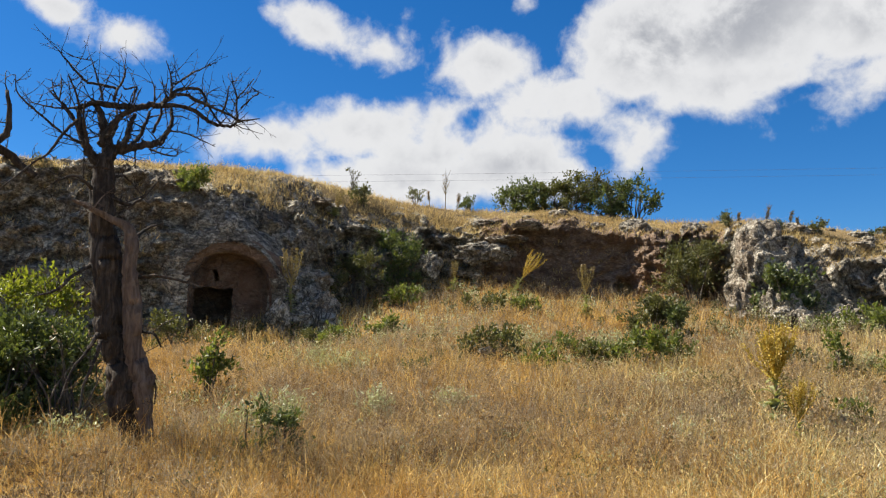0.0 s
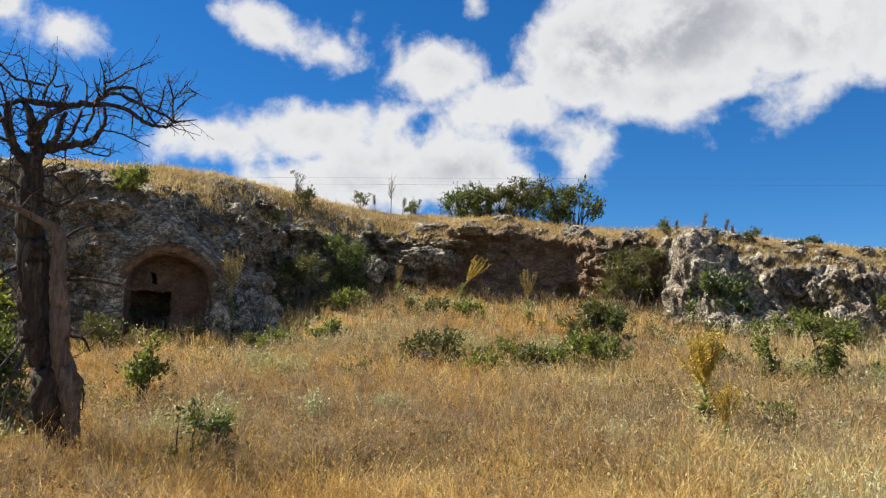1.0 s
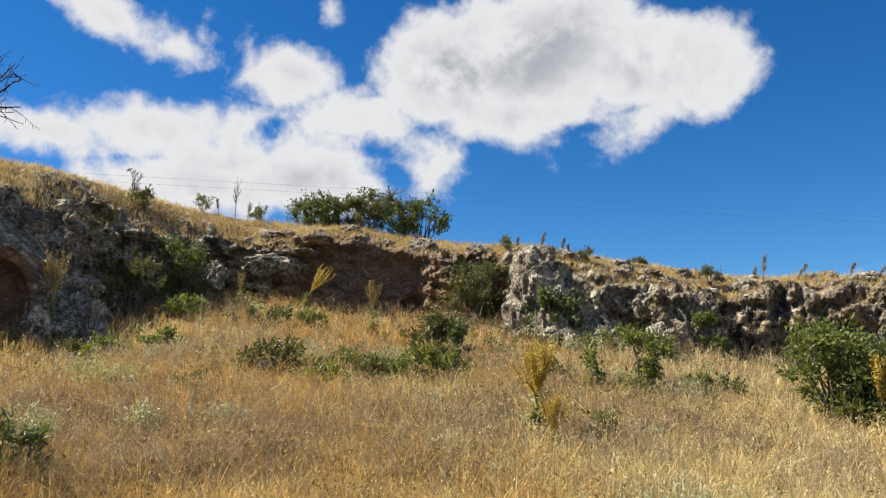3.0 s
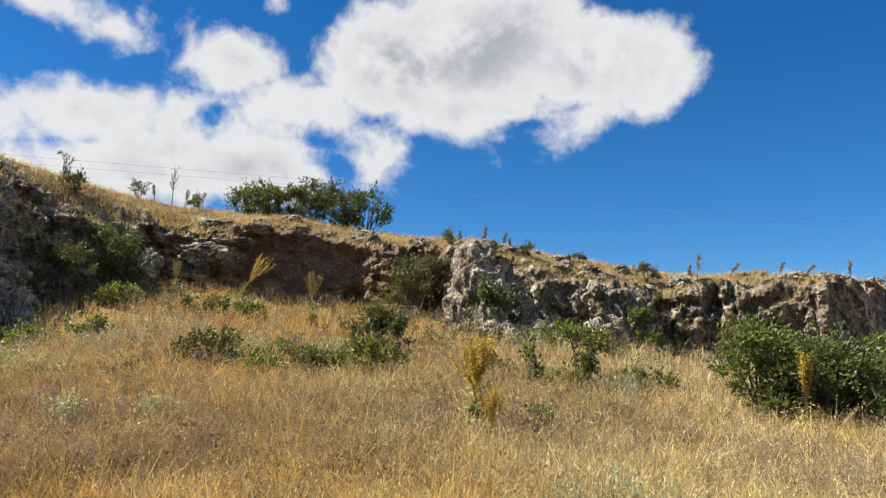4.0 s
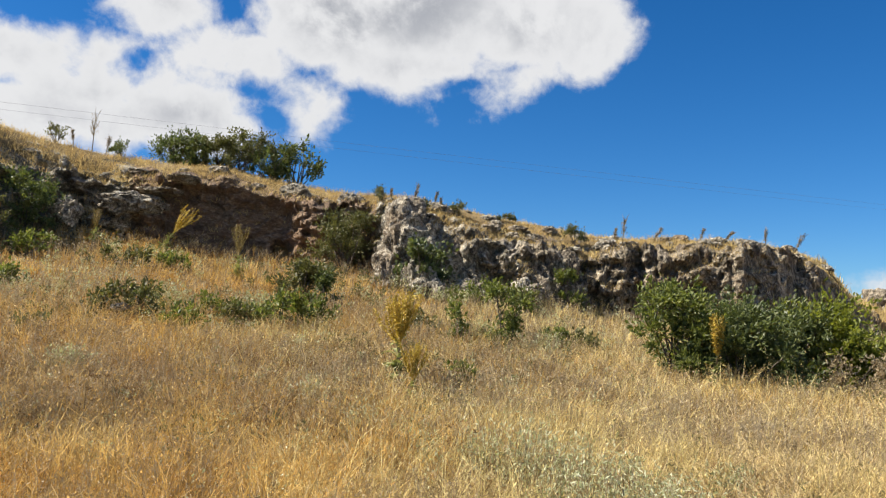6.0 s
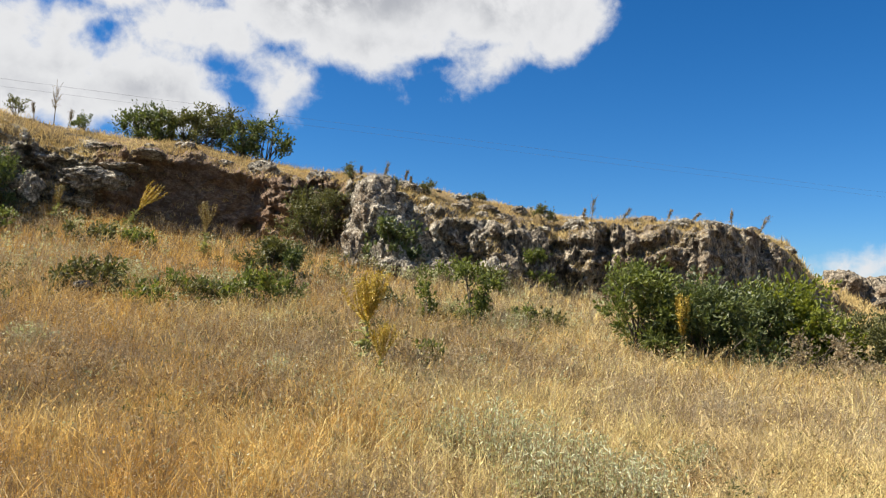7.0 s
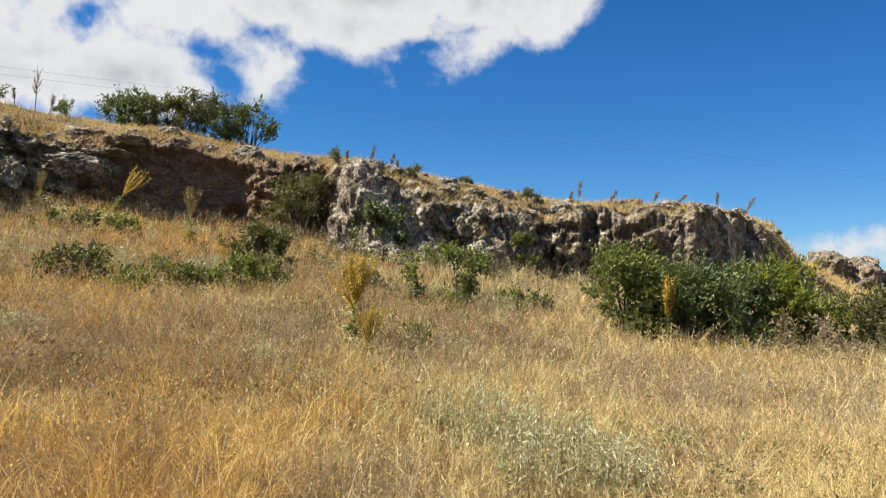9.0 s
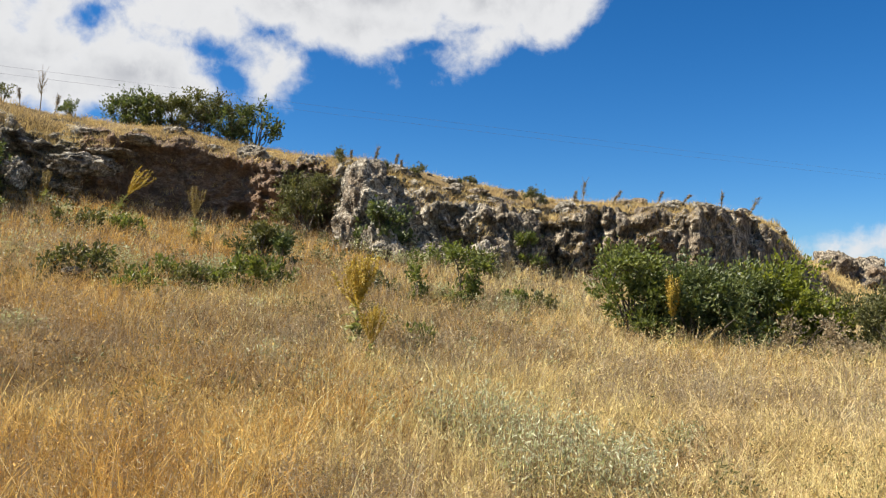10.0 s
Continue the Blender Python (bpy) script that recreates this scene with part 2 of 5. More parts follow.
TWIG = bark_material("twig_bark", (0.05, 0.04, 0.03), (0.12, 0.1, 0.08), (0.25, 0.21, 0.17))
BARK = bark_material("dead_bark", (0.018, 0.014, 0.011), (0.055, 0.042, 0.033), (0.17, 0.135, 0.105))
BARE_WOOD = bark_material("barkless_wood", (0.06, 0.04, 0.03), (0.17, 0.12, 0.09), (0.3, 0.23, 0.18))
CABLE, _t = material("cable_metal")
finish(_t, (0.12, 0.12, 0.13, 1), 0.6)

# The hill in polar form round the camera's standing place: azimuth (clockwise from +y, degrees), radius of the
# cliff's foot, height of foot, of the cliff's lip and of the brow behind it.
HILL_AZ = (-180, -120, -60, -34, -23, -16, -12, -9, -3.5, 1, 5, 9, 13, 17, 22, 26, 32, 36.5, 40.5, 46.5, 49.5, 51.5, 53, 57, 75, 120, 180)
FOOT_R = (20, 20, 22, 19.3, 17.8, 17.2, 18.3, 19.6, 20.8, 21.5, 21.5, 21.5, 21.3, 21, 19.5, 19.6, 20, 20.6, 21.2, 21.6, 22.9, 23.9, 24.7, 26, 26, 24, 20)
FOOT_Z = (-.6, 0, 1.5, 1.8, 1.96, 2.13, 2.38, 2.55, 3.3, 3.5, 3.45, 3.23, 3.1, 3.02, 2.62, 2.46, 2.28, 2.04, 1.8, 1.56, 1.55, 1.55, 1.55, 1.5, 1.2, 0, -.6)
LIP_Z = (-.6, .3, 5.6, 5.95, 5.76, 5.2, 5.15, 5.06, 5.05, 4.95, 5.33, 5.38, 5.05, 4.8, 4.62, 4.2, 3.6, 3.5, 3.8, 3.85, 3.72, 3.4, 2.6, 1.55, 1.2, 0, -.6)
BROW_Z = (-.6, .5, 5.7, 6.2, 6.3, 6.24, 6.45, 6.5, 6.22, 6.07, 5.95, 6.0, 5.63, 5.36, 5.1, 4.82, 4.47, 4.2, 4.17, 4.12, 4.05, 3.7, 2.7, 1.6, 1.2, 0, -.6)


CAVE_AZ, CAVE_R, CAVE_W, CAVE_SPRING, CAVE_FLOOR = -15.5, 17.42, 1.76, 2.92, 1.78


def hill(table, az):
    return np.interp(az, HILL_AZ, table)


def ground_z(az, r):
    """Height of the bare ground at azimuth az (degrees) and radius r."""
    rb, zb = hill(FOOT_R, az), hill(FOOT_Z, az)
    low = zb * np.minimum(r / rb, 1.0) ** 1.7 - 0.15
    cave = 1.4 * np.exp(-((az - CAVE_AZ) / 5.0) ** 4)
    k = np.clip((r - rb - 1.15 - cave) / 0.35, 0, 1)
    high = top_z(az, r)
    return low + (high - low) * k * k * (3 - 2 * k)


def top_z(az, r):
    """Height of the grassy hill top behind the cliff's lip."""
    rb, zt, zs = hill(FOOT_R, az), hill(LIP_Z, az), hill(BROW_Z, az)
    b = np.clip((r - rb - 0.7) / 2.6, 0, 1)
    back = np.clip((r - rb - 3.3) / 60, 0, 1)
    high = (zt - 0.12) + (zs - zt + 0.12) * np.sin(b * np.pi / 2)
    return high - back * 2.2 * np.clip((zs - 1.0) / 3.0, 0, 1)


def polar(az, r, up=0.0):
    a = math.radians(az)
    on_top = r > float(hill(FOOT_R, az)) + 0.5
    return Vector((r * math.sin(a), r * math.cos(a), float(top_z(az, r) if on_top else ground_z(az, r)) + up))


# ---- mesh helpers ----
def mesh_object(name, verts, faces, mat, parent=None, smooth=True, label="", m=None):
    """One mesh object from an array of points and one array of faces (all triangles or all quads) or a list of both."""
    me = bpy.data.meshes.new(name)
    verts = np.asarray(verts, dtype=np.float32).reshape(-1, 3)
    groups = [np.asarray(f, dtype=np.int32) for f in (faces if isinstance(faces, list) else [faces]) if len(f)]
    me.vertices.add(len(verts))
    me.vertices.foreach_set("co", verts.ravel())
    loops = np.concatenate([f.ravel() for f in groups])
    sizes = np.concatenate([np.full(len(f), f.shape[1], dtype=np.int32) for f in groups])
    me.loops.add(len(loops))
    me.loops.foreach_set("vertex_index", loops)
    me.polygons.add(len(sizes))
    me.polygons.foreach_set("loop_start", np.concatenate(([0], np.cumsum(sizes)[:-1])).astype(np.int32))
    me.polygons.foreach_set("loop_total", sizes)
    me.polygons.foreach_set("use_smooth", np.full(len(sizes), smooth))
    me.update(calc_edges=True)
    me.validate()
    me.materials.append(mat)
    ob = new(name, me)
    if parent is not None:
        ob.parent = parent
    if m is not None:
        ob.matrix_basis = m
    if label:
        tagged(ob, label)
    return ob


def thing(name, where, label, category, group=""):
    ob = new(name)
    ob.empty_display_size = 0.1
    ob.matrix_basis = Matrix.Translation(where) if isinstance(where, Vector) else where
    return tagged(ob, label, category, group)


class Soup:
    """Points, quads and triangles gathered for one mesh."""

    def __init__(self):
        self.v, self.q, self.t, self.n = [], [], [], 0

    def add(self, v, q=(), t=()):
        v = np.asarray(v, dtype=float).reshape(-1, 3)
        if len(q):
            self.q.append(np.asarray(q, dtype=int) + self.n)
        if len(t):
            self.t.append(np.asarray(t, dtype=int) + self.n)
        self.v.append(v)
        self.n += len(v)

    def make(self, name, mat, parent=None, smooth=True, label=""):
        f = []
        if self.q:
            f.append(np.concatenate(self.q))
        if self.t:
            f.append(np.concatenate(self.t))
        return mesh_object(name, np.concatenate(self.v), f, mat, parent, smooth, label)


def tube(soup, pts, radii, sides=6, rough=0.0, rng=None):
    """A tapered, closed tube along pts."""
    pts = [Vector(p) for p in pts]
    n = len(pts)
    ring, up = [], None
    for i, p in enumerate(pts):
        d = (pts[min(i + 1, n - 1)] - pts[max(i - 1, 0)])
        d = d.normalized() if d.length > 1e-6 else Vector((0, 0, 1))
        if up is None:
            up = d.orthogonal().normalized()
        up = (up - d * up.dot(d)).normalized()
        side = d.cross(up)
        for k in range(sides):
            a = 2 * math.pi * k / sides
            rr = radii[i] * (1 + rough * (0.7 * math.sin(3 * a + i * 0.22) + 0.6 * math.sin(7 * a - i * 0.17) + 0.4 * math.sin(11 * a + i * 0.31)))
            ring.append(p + (up * math.cos(a) + side * math.sin(a)) * rr)
    q = [(i * sides + k, i * sides + (k + 1) % sides, (i + 1) * sides + (k + 1) % sides, (i + 1) * sides + k) for i in range(n - 1) for k in range(sides)]
    ring += [pts[0], pts[-1]]
    t = [(n * sides, (k + 1) % sides, k) for k in range(sides)]
    t += [(n * sides + 1, (n - 1) * sides + k, (n - 1) * sides + (k + 1) % sides) for k in range(sides)]
    soup.add([tuple(p) for p in ring], q, t)


def smooth_line(pts, radii, per=4):
    """Catmull-Rom through points and radii."""
    p = np.array([list(a) for a in pts], dtype=float)
    p = np.vstack([2 * p[0] - p[1], p, 2 * p[-1] - p[-2]])
    out, rad = [], []
    for i in range(1, len(p) - 2):
        for k in range(per):
            u = k / per
            a, b, c, d = p[i - 1], p[i], p[i + 1], p[i + 2]
            out.append(0.5 * (2 * b + (c - a) * u + (2 * a - 5 * b + 4 * c - d) * u * u + (3 * b - a - 3 * c + d) * u ** 3))
            rad.append(radii[i - 1] * (1 - u) + radii[i] * u)
    out.append(p[-2])
    rad.append(radii[-1])
    return out, rad


def unit(rng, n):
    v = rng.normal(size=(n, 3))
    return v / np.linalg.norm(v, axis=1)[:, None]


def leaves(soup, rng, at, size, upward=0.35, slim=0.45, out=None):
    """Folded leaves, two triangles each, one at every point of at."""
    n = len(at)
    d = unit(rng, n)
    if out is not None:
        d = d * 0.8 + out
    d[:, 2] += upward
    d /= np.linalg.norm(d, axis=1)[:, None]
    s = np.cross(d, unit(rng, n))
    s /= np.linalg.norm(s, axis=1)[:, None] + 1e-9
    nn = np.cross(d, s)
    L = (size * rng.uniform(0.6, 1.35, n))[:, None]
    base, tip = at, at + d * L
    mid = at + d * L * 0.5 + nn * L * 0.08
    v = np.stack([base, mid + s * L * slim * 0.5 + nn * L * 0.1, tip, mid - s * L * slim * 0.5 + nn * L * 0.1], 1).reshape(-1, 3)
    i = np.arange(n)[:, None] * 4
    soup.add(v, t=np.concatenate([i + [[0, 1, 2]], i + [[0, 2, 3]]]))


def fbm(p, octaves=4):
    return noise.fractal(p, 1.0, 2.0, octaves, noise_basis="PERLIN_ORIGINAL")


# ---- ground ----
def build_ground():
    az = np.concatenate([np.arange(-180, -48, 6.0), np.arange(-48, 76, 0.5), np.arange(76, 180, 6.0)])
    r = np.concatenate([[0.4], np.arange(1, 31, 0.25), 31 * 1.17 ** np.arange(0, 30)])
    A, R = np.meshgrid(az, r, indexing="ij")
    Z = ground_z(A, R)
    rough = np.zeros_like(Z)
    for i in range(len(az)):
        for j in range(len(r)):
            if r[j] < 40 and -50 < az[i] < 76:
                a = math.radians(az[i])
                rough[i, j] = fbm(Vector((r[j] * math.sin(a) * 0.7, r[j] * math.cos(a) * 0.7, 3.1)), 4) * 0.06
    Z = Z + rough * np.clip(R / 4, 0, 1)
    rad = np.radians(A)
    v = np.stack([R * np.sin(rad), R * np.cos(rad), Z], -1).reshape(-1, 3)
    n, m = len(az), len(r)
    i, j = np.meshgrid(np.arange(n), np.arange(m - 1), indexing="ij")
    k = (i + 1) % n
    q = np.stack([i * m + j, i * m + j + 1, k * m + j + 1, k * m + j], -1).reshape(-1, 4)
    soup = Soup()
    soup.add(v, q)
    c = len(v)
    soup.add([(0, 0, -0.15)])
    soup.t.append(np.array([(c, i * m, ((i + 1) % n) * m) for i in range(n)]))
    ob = soup.make("ground", SOIL)
    return tagged(ob, "dry brown earth slope under straw-coloured grass, rising to the cliff", "ground", kind="structure")


build_ground()

# ---- cliff ----
# relief by azimuth: depth of lumps, of blocks, of upright flutes, of flat beds
REL_AZ = (-40, -20, -17, -14, -11, -6, 0, 4.4, 6, 13.4, 15, 20, 23, 28, 32, 36, 40, 46.6, 48, 52, 54)
LUMPS = (.5, .45, .2, .2, .5, .6, .65, .6, .14, .14, .6, .6, .55, .65, .6, .5, .5, .4, .3, .4, .4)
BLOCKS = (.26, .26, .12, .12, .28, .28, .34, .3, .06, .06, .3, .3, .36, .4, .42, .3, .24, .2, .15, .2, .3)
FLUTES = (.05, .05, 0, 0, .05, .08, .1, .05, .02, .02, .1, .1, .1, .12, .2, .36, .46, .42, .16, .12, .1)
BEDS = (.12, .12, .03, .03, .12, .1, .16, .2, .05, .05, .08, .04, .05, .06, .06, .06, .05, .05, .06, .06, .06)
CRAGS = (.36, .36, .06, .06, .36, .38, .4, .36, .09, .09, .36, .4, .42, .46, .48, .44, .44, .4, .3, .35, .4)
BULGE = (0, 0, 0, 0, .45, .2, -.2, .35, -.55, -.6, -.1, -.5, -.3, 0, .5, .2, .1, .6, .5, .2, .1)
BROW = (0, 0, 0, 0, 0, .1, .1, .15, .4, .4, .2, .1, 0, 0, 0, .1, .1, .1, .1, 0, 0)


def arch_distance(x, z):
    """Distance from the outline of the cave's arch in its own plane; negative inside."""
    h = CAVE_W / 2
    if z > CAVE_SPRING:
        return math.hypot(x, z - CAVE_SPRING) - h
    return abs(x) - h


def cliff_relief(az, r0, z, v):
    a = math.radians(az)
    p = Vector((r0 * math.sin(a), r0 * math.cos(a), z))
    g = lambda table: float(np.interp(az, REL_AZ, table))
    d = g(BULGE) * math.sin(math.pi * min(1.0, v * 0.8 + 0.12))
    d += g(LUMPS) * fbm(p * 0.75, 4)
    tread = 0.2 + 0.1 * fbm(p * 0.4, 2)
    q = d / tread
    f = q - math.floor(q)
    f = min(1.0, max(0.0, (f - 0.32) / 0.36))
    d = tread * (math.floor(q) + f * f * (3 - 2 * f)) * 0.75 + d * 0.25
    d += g(BROW) * max(0.0, 1 - abs(v - 0.9) / 0.16) * (0.6 + 0.8 * fbm(p * 1.1, 3))
    d += g(CRAGS) * (noise.ridged_multi_fractal(p * 1.5, 0.9, 2.2, 6, 1.0, 2.0, noise_basis="PERLIN_ORIGINAL") - 1.1) * 0.5
    d += 0.5 * g(CRAGS) * fbm(Vector((p.x * 2.2, p.y * 2.2, p.z * 3.4)), 4)
    dist, _ = noise.voronoi(Vector((p.x * 1.5, p.y * 1.5, p.z * 2.2)) + noise.noise_vector(p * 1.3) * 0.35)
    d += g(BLOCKS) * (min(0.5, dist[1] - dist[0]) * 1.6 - 0.35)
    dist, _ = noise.voronoi(Vector((p.x * 2.6, p.y * 2.6, p.z * 0.55)) + noise.noise_vector(p * 1.1) * 0.4)
    d += g(FLUTES) * (min(0.35, dist[1] - dist[0]) * 2.8 - 0.6) * (0.6 + fbm(p * 0.6, 2))
    step = z * 2.6 + fbm(p * 0.5, 3) * 1.2
    f = step - math.floor(step)
    d += g(BEDS) * (abs(f - 0.5) * -1.6 + 0.4)
    d -= 1.1 * math.exp(-((az - 13.3) / 0.55) ** 4 - ((z - 3.25) / 0.26) ** 4)
    d += 0.09 * fbm(p * 3.5, 4) + 0.045 * fbm(p * 9.0, 3)
    return d


def build_cliff(name, a0, a1, mat, label, step=0.11, rows=80):
    """A stretch of the rock face from foot to lip, with its rolled top edge and a back that runs into the hill."""
    az = np.arange(a0, a1 + step * 0.5, step)
    vv = np.concatenate([np.linspace(0, 1, rows), 1 + np.linspace(0, 1, 11)[1:]])
    verts, keep, n, m = [], {}, len(az), len(vv)
    for a in az:
        rb, zb, zt = float(hill(FOOT_R, a)), float(hill(FOOT_Z, a)), float(hill(LIP_Z, a))
        zt += 0.16 * fbm(Vector((a * 0.45, 7.7, 0)), 4) + 0.12 * fbm(Vector((a * 2.1, 3.3, 0)), 4)
        ar = math.radians(a)
        for v in vv:
            if v <= 1:
                z = zb - 0.45 + (zt - zb + 0.45) * v
                r = rb + 0.1 + 0.45 * v ** 1.6 + 0.45 * max(0, v - 0.86) ** 1.3 * 6
                fade = 1.0
            else:
                r = rb + 0.1 + 0.45 + 0.45 * 0.14 ** 1.3 * 6 + (1.5 + 1.9 * math.exp(-((a - CAVE_AZ) / 6.0) ** 4)) * (v - 1)
                z = zt + (float(top_z(a, r)) - 0.05 - zt) * min(1.0, (v - 1) * 3)
                fade = 1 - 0.75 * (v - 1)
            d = cliff_relief(a, rb, z + (v > 1) * (v - 1) * 0.8, min(v, 1)) * fade
            x = (a - CAVE_AZ) * math.pi / 180 * CAVE_R
            near = arch_distance(x, z) if abs(x) < 3 else 9
            k = min(1.0, max(0.0, (near - 0.12) / 0.7))
            k = k * k * (3 - 2 * k)
            if k < 1:
                r = CAVE_R + (r - CAVE_R) * k
                d *= k
            dx = -d
            verts.append(((r + dx) * math.sin(ar), (r + dx) * math.cos(ar), z))
            keep[len(verts) - 1] = near
    q = [(i * m + j, (i + 1) * m + j, (i + 1) * m + j + 1, i * m + j + 1) for i in range(n - 1) for j in range(m - 1)
         if max(keep[i * m + j], keep[(i + 1) * m + j], keep[(i + 1) * m + j + 1], keep[i * m + j + 1]) > (0.2 if verts[i * m + j][2] > CAVE_SPRING + 0.25 else 0.02)]
    ob = mesh_object(name, verts, np.array(q), mat, None, False)
    return tagged(ob, label, "cliff", kind="structure")


build_cliff("cliff_1", -44, -9.0, LIMESTONE, "weathered grey limestone cliff with a hewn cave in it")
build_cliff("cliff_2", -9.05, 3.0, LIMESTONE, "broken grey rock face overgrown with bushes")
build_cliff("cliff_3", 2.95, 20.2, BROWN_ROCK, "brown bedded rock wall with an overhanging grassy lip")
build_cliff("cliff_4", 20.15, 31.0, PALE_ROCK, "rounded pale limestone outcrop with hollows and fallen blocks")
build_cliff("cliff_5", 30.95, 54.6, TAN_ROCK, "low limestone cliff fluted by upright cracks")


def build_cave():
    """The arched recess: reveal, back wall with a low doorway and a slot, and the dark chamber behind."""
    a = math.radians(CAVE_AZ)
    base = Matrix.Translation((CAVE_R * math.sin(a), CAVE_R * math.cos(a), 0)) @ Matrix.Rotation(-a, 4, "Z")
    rng = np.random.default_rng(5)
    h, deep = CAVE_W / 2, 0.85
    prof = [(-h, CAVE_FLOOR - 0.3)] + [(-h, z) for z in np.linspace(CAVE_FLOOR, CAVE_SPRING, 10)]
    prof += [(h * math.cos(t), CAVE_SPRING + h * math.sin(t)) for t in np.linspace(math.pi, 0, 26)[1:-1]]
    prof += [(h, z) for z in np.linspace(CAVE_SPRING, CAVE_FLOOR, 10)] + [(h, CAVE_FLOOR - 0.3)]
    rings = [(1.42, 0.2), (1.34, 0.08), (1.2, 0.1), (1.0, 0.14), (0.985, 0.4), (0.97, 0.7), (0.955, deep)]
    v = []
    for s, y in rings:
        for x, z in prof:
            zz = CAVE_SPRING + (z - CAVE_SPRING) * s if z > CAVE_SPRING else z
            w_ = 0.06 * fbm(Vector((x * 2, y * 3, z * 2)), 4)
            v.append((x * (s if z > CAVE_SPRING else min(s, 1.1)) * (1 + w_), y + w_ * 0.8, zz + w_))
    n = len(prof)
    q = [(i * n + j, i * n + j + 1, (i + 1) * n + j + 1, (i + 1) * n + j) for i in range(len(rings) - 1) for j in range(n - 1)]
    root = thing("cave_niche", base, "arched niche hewn into the cliff with a low dark doorway", "cave")
    mesh_object("arch", v, np.array(q), CAVE_ROCK, root, True, "reddish hewn arch and side walls")
    # back wall: a grid with a doorway and a slot left open
    door = (-0.78, 0.06, CAVE_FLOOR - 0.3, 3.0)
    slot = (-0.37, -0.29, 3.18, 3.42)
    xs = np.unique(np.concatenate([np.linspace(-1.0, 1.0, 34), door[:2], slot[:2]]))
    zs = np.unique(np.concatenate([np.linspace(CAVE_FLOOR - 0.3, CAVE_SPRING + h + 0.05, 36), door[2:], slot[2:]]))
    wall = [(x + 0.07 * fbm(Vector((x * 3, 9, z * 3)), 3), deep - 0.02 + 0.07 * fbm(Vector((x * 2.2, 4, z * 2.2)), 4), z + 0.08 * fbm(Vector((x * 3, 2, z * 3)), 3)) for x in xs for z in zs]
    m, q = len(zs), []
    for i in range(len(xs) - 1):
        for j in range(len(zs) - 1):
            cx, cz = (xs[i] + xs[i + 1]) / 2, (zs[j] + zs[j + 1]) / 2
            if any(o[0] < cx < o[1] and o[2] < cz < o[3] for o in (door, slot)):
                continue
            q.append((i * m + j, (i + 1) * m + j, (i + 1) * m + j + 1, i * m + j + 1))
    back = mesh_object("back_wall", wall, np.array(q), CAVE_ROCK, root, True)
    mod = back.modifiers.new("thickness", "SOLIDIFY")
    mod.thickness, mod.offset = 0.28, -1.0
    # chamber
    x0, x1, y0, y1, z0, z1 = -1.3, 0.8, deep + 0.15, deep + 1.1, CAVE_FLOOR - 0.3, 3.5
    c = [(x, y, z) for x in (x0, x1) for y in (y0, y1) for z in (z0, z1)]
    mesh_object("chamber", c, np.array([(2, 3, 7, 6), (0, 1, 3, 2), (4, 6, 7, 5), (1, 5, 7, 3), (0, 2, 6, 4)]), BROWN_ROCK, root, False)
    fl = [(x, y, CAVE_FLOOR + 0.32 + 0.05 * fbm(Vector((x * 2, y * 2, 1)), 3)) for x in np.linspace(-1.0, 1.0, 14) for y in np.linspace(-0.3, deep + 0.3, 9)]
    mesh_object("cave_floor", fl, np.array([(i * 9 + j, (i + 1) * 9 + j, (i + 1) * 9 + j + 1, i * 9 + j + 1) for i in range(13) for j in range(8)]), SOIL, root)


build_cave()


def boulder_mesh(name, seed, mat, rough=0.35, flat=0.7, fine=5):
    bm = bmesh.new()
    bmesh.ops.create_icosphere(bm, subdivisions=fine, radius=1.0)
    off = Vector((seed * 3.7, seed * 1.3, seed * 2.1))
    for v in bm.verts:
        p = v.co.copy()
        d, _ = noise.voronoi(p * 1.3 + off)
        k = 1 + rough * 0.8 * fbm(p * 0.9 + off, 4) + rough * 0.9 * (min(0.4, d[1] - d[0]) - 0.25)
        k += 0.16 * (noise.ridged_multi_fractal(p * 2.2 + off, 0.9, 2.2, 5, 1.0, 2.0, noise_basis="PERLIN_ORIGINAL") - 1.1)
        v.co = Vector((p.x * k, p.y * k, p.z * k * flat))
    me = bpy.data.meshes.new(name)
    bm.to_mesh(me)
    bm.free()
    me.materials.append(mat)
    return me


BOULDERS = [boulder_mesh("boulder", s, PALE_ROCK, 0.45, f) for s, f in ((1, .7), (2, .9), (3, .6), (4, 1.2))]
FAR_ROCKS = [boulder_mesh("rock_outcrop", s, TAN_ROCK, 0.5, f) for s, f in ((9, .9), (10, 1.0), (11, .8))]
STONES = [boulder_mesh("stone", s, PALE_ROCK, 0.45, f, 4) for s, f in ((5, .7), (6, .9), (7, .6), (8, 1.1))]


def boulder(kind, az, r, size, label, up=0.0, turn=0.0, name="boulder", group=""):
    ob = new(name, (STONES if name == "stone" else BOULDERS)[kind])
    p = polar(az, r, up + size[2] * 0.35)
    ob.matrix_basis = Matrix.Translation(p) @ Matrix.Rotation(radians(turn - az), 4, "Z") @ Matrix.Diagonal((*size, 1))
    return tagged(ob, label, "rock", group)


BLOCKS_AT = ((3, 23.2, 18.75, (.28, .28, .42), 20), (3, 24.3, 18.6, (.24, .26, .4), 70), (1, 23.6, 18.3, (.36, .3, .3), 10), (1, 25.2, 18.3, (.3, .26, .34), 140),
             (2, 26.6, 18.6, (.34, .25, .22), 30), (0, 28.2, 18.8, (.75, .4, .4), 5), (2, 30.2, 18.9, (.8, .42, .45), 200), (1, 31.6, 19.2, (.5, .4, .5), 80),
             (0, 27.3, 18.9, (.5, .4, .45), 300), (3, 21.2, 18.9, (.3, .3, .4), 0))
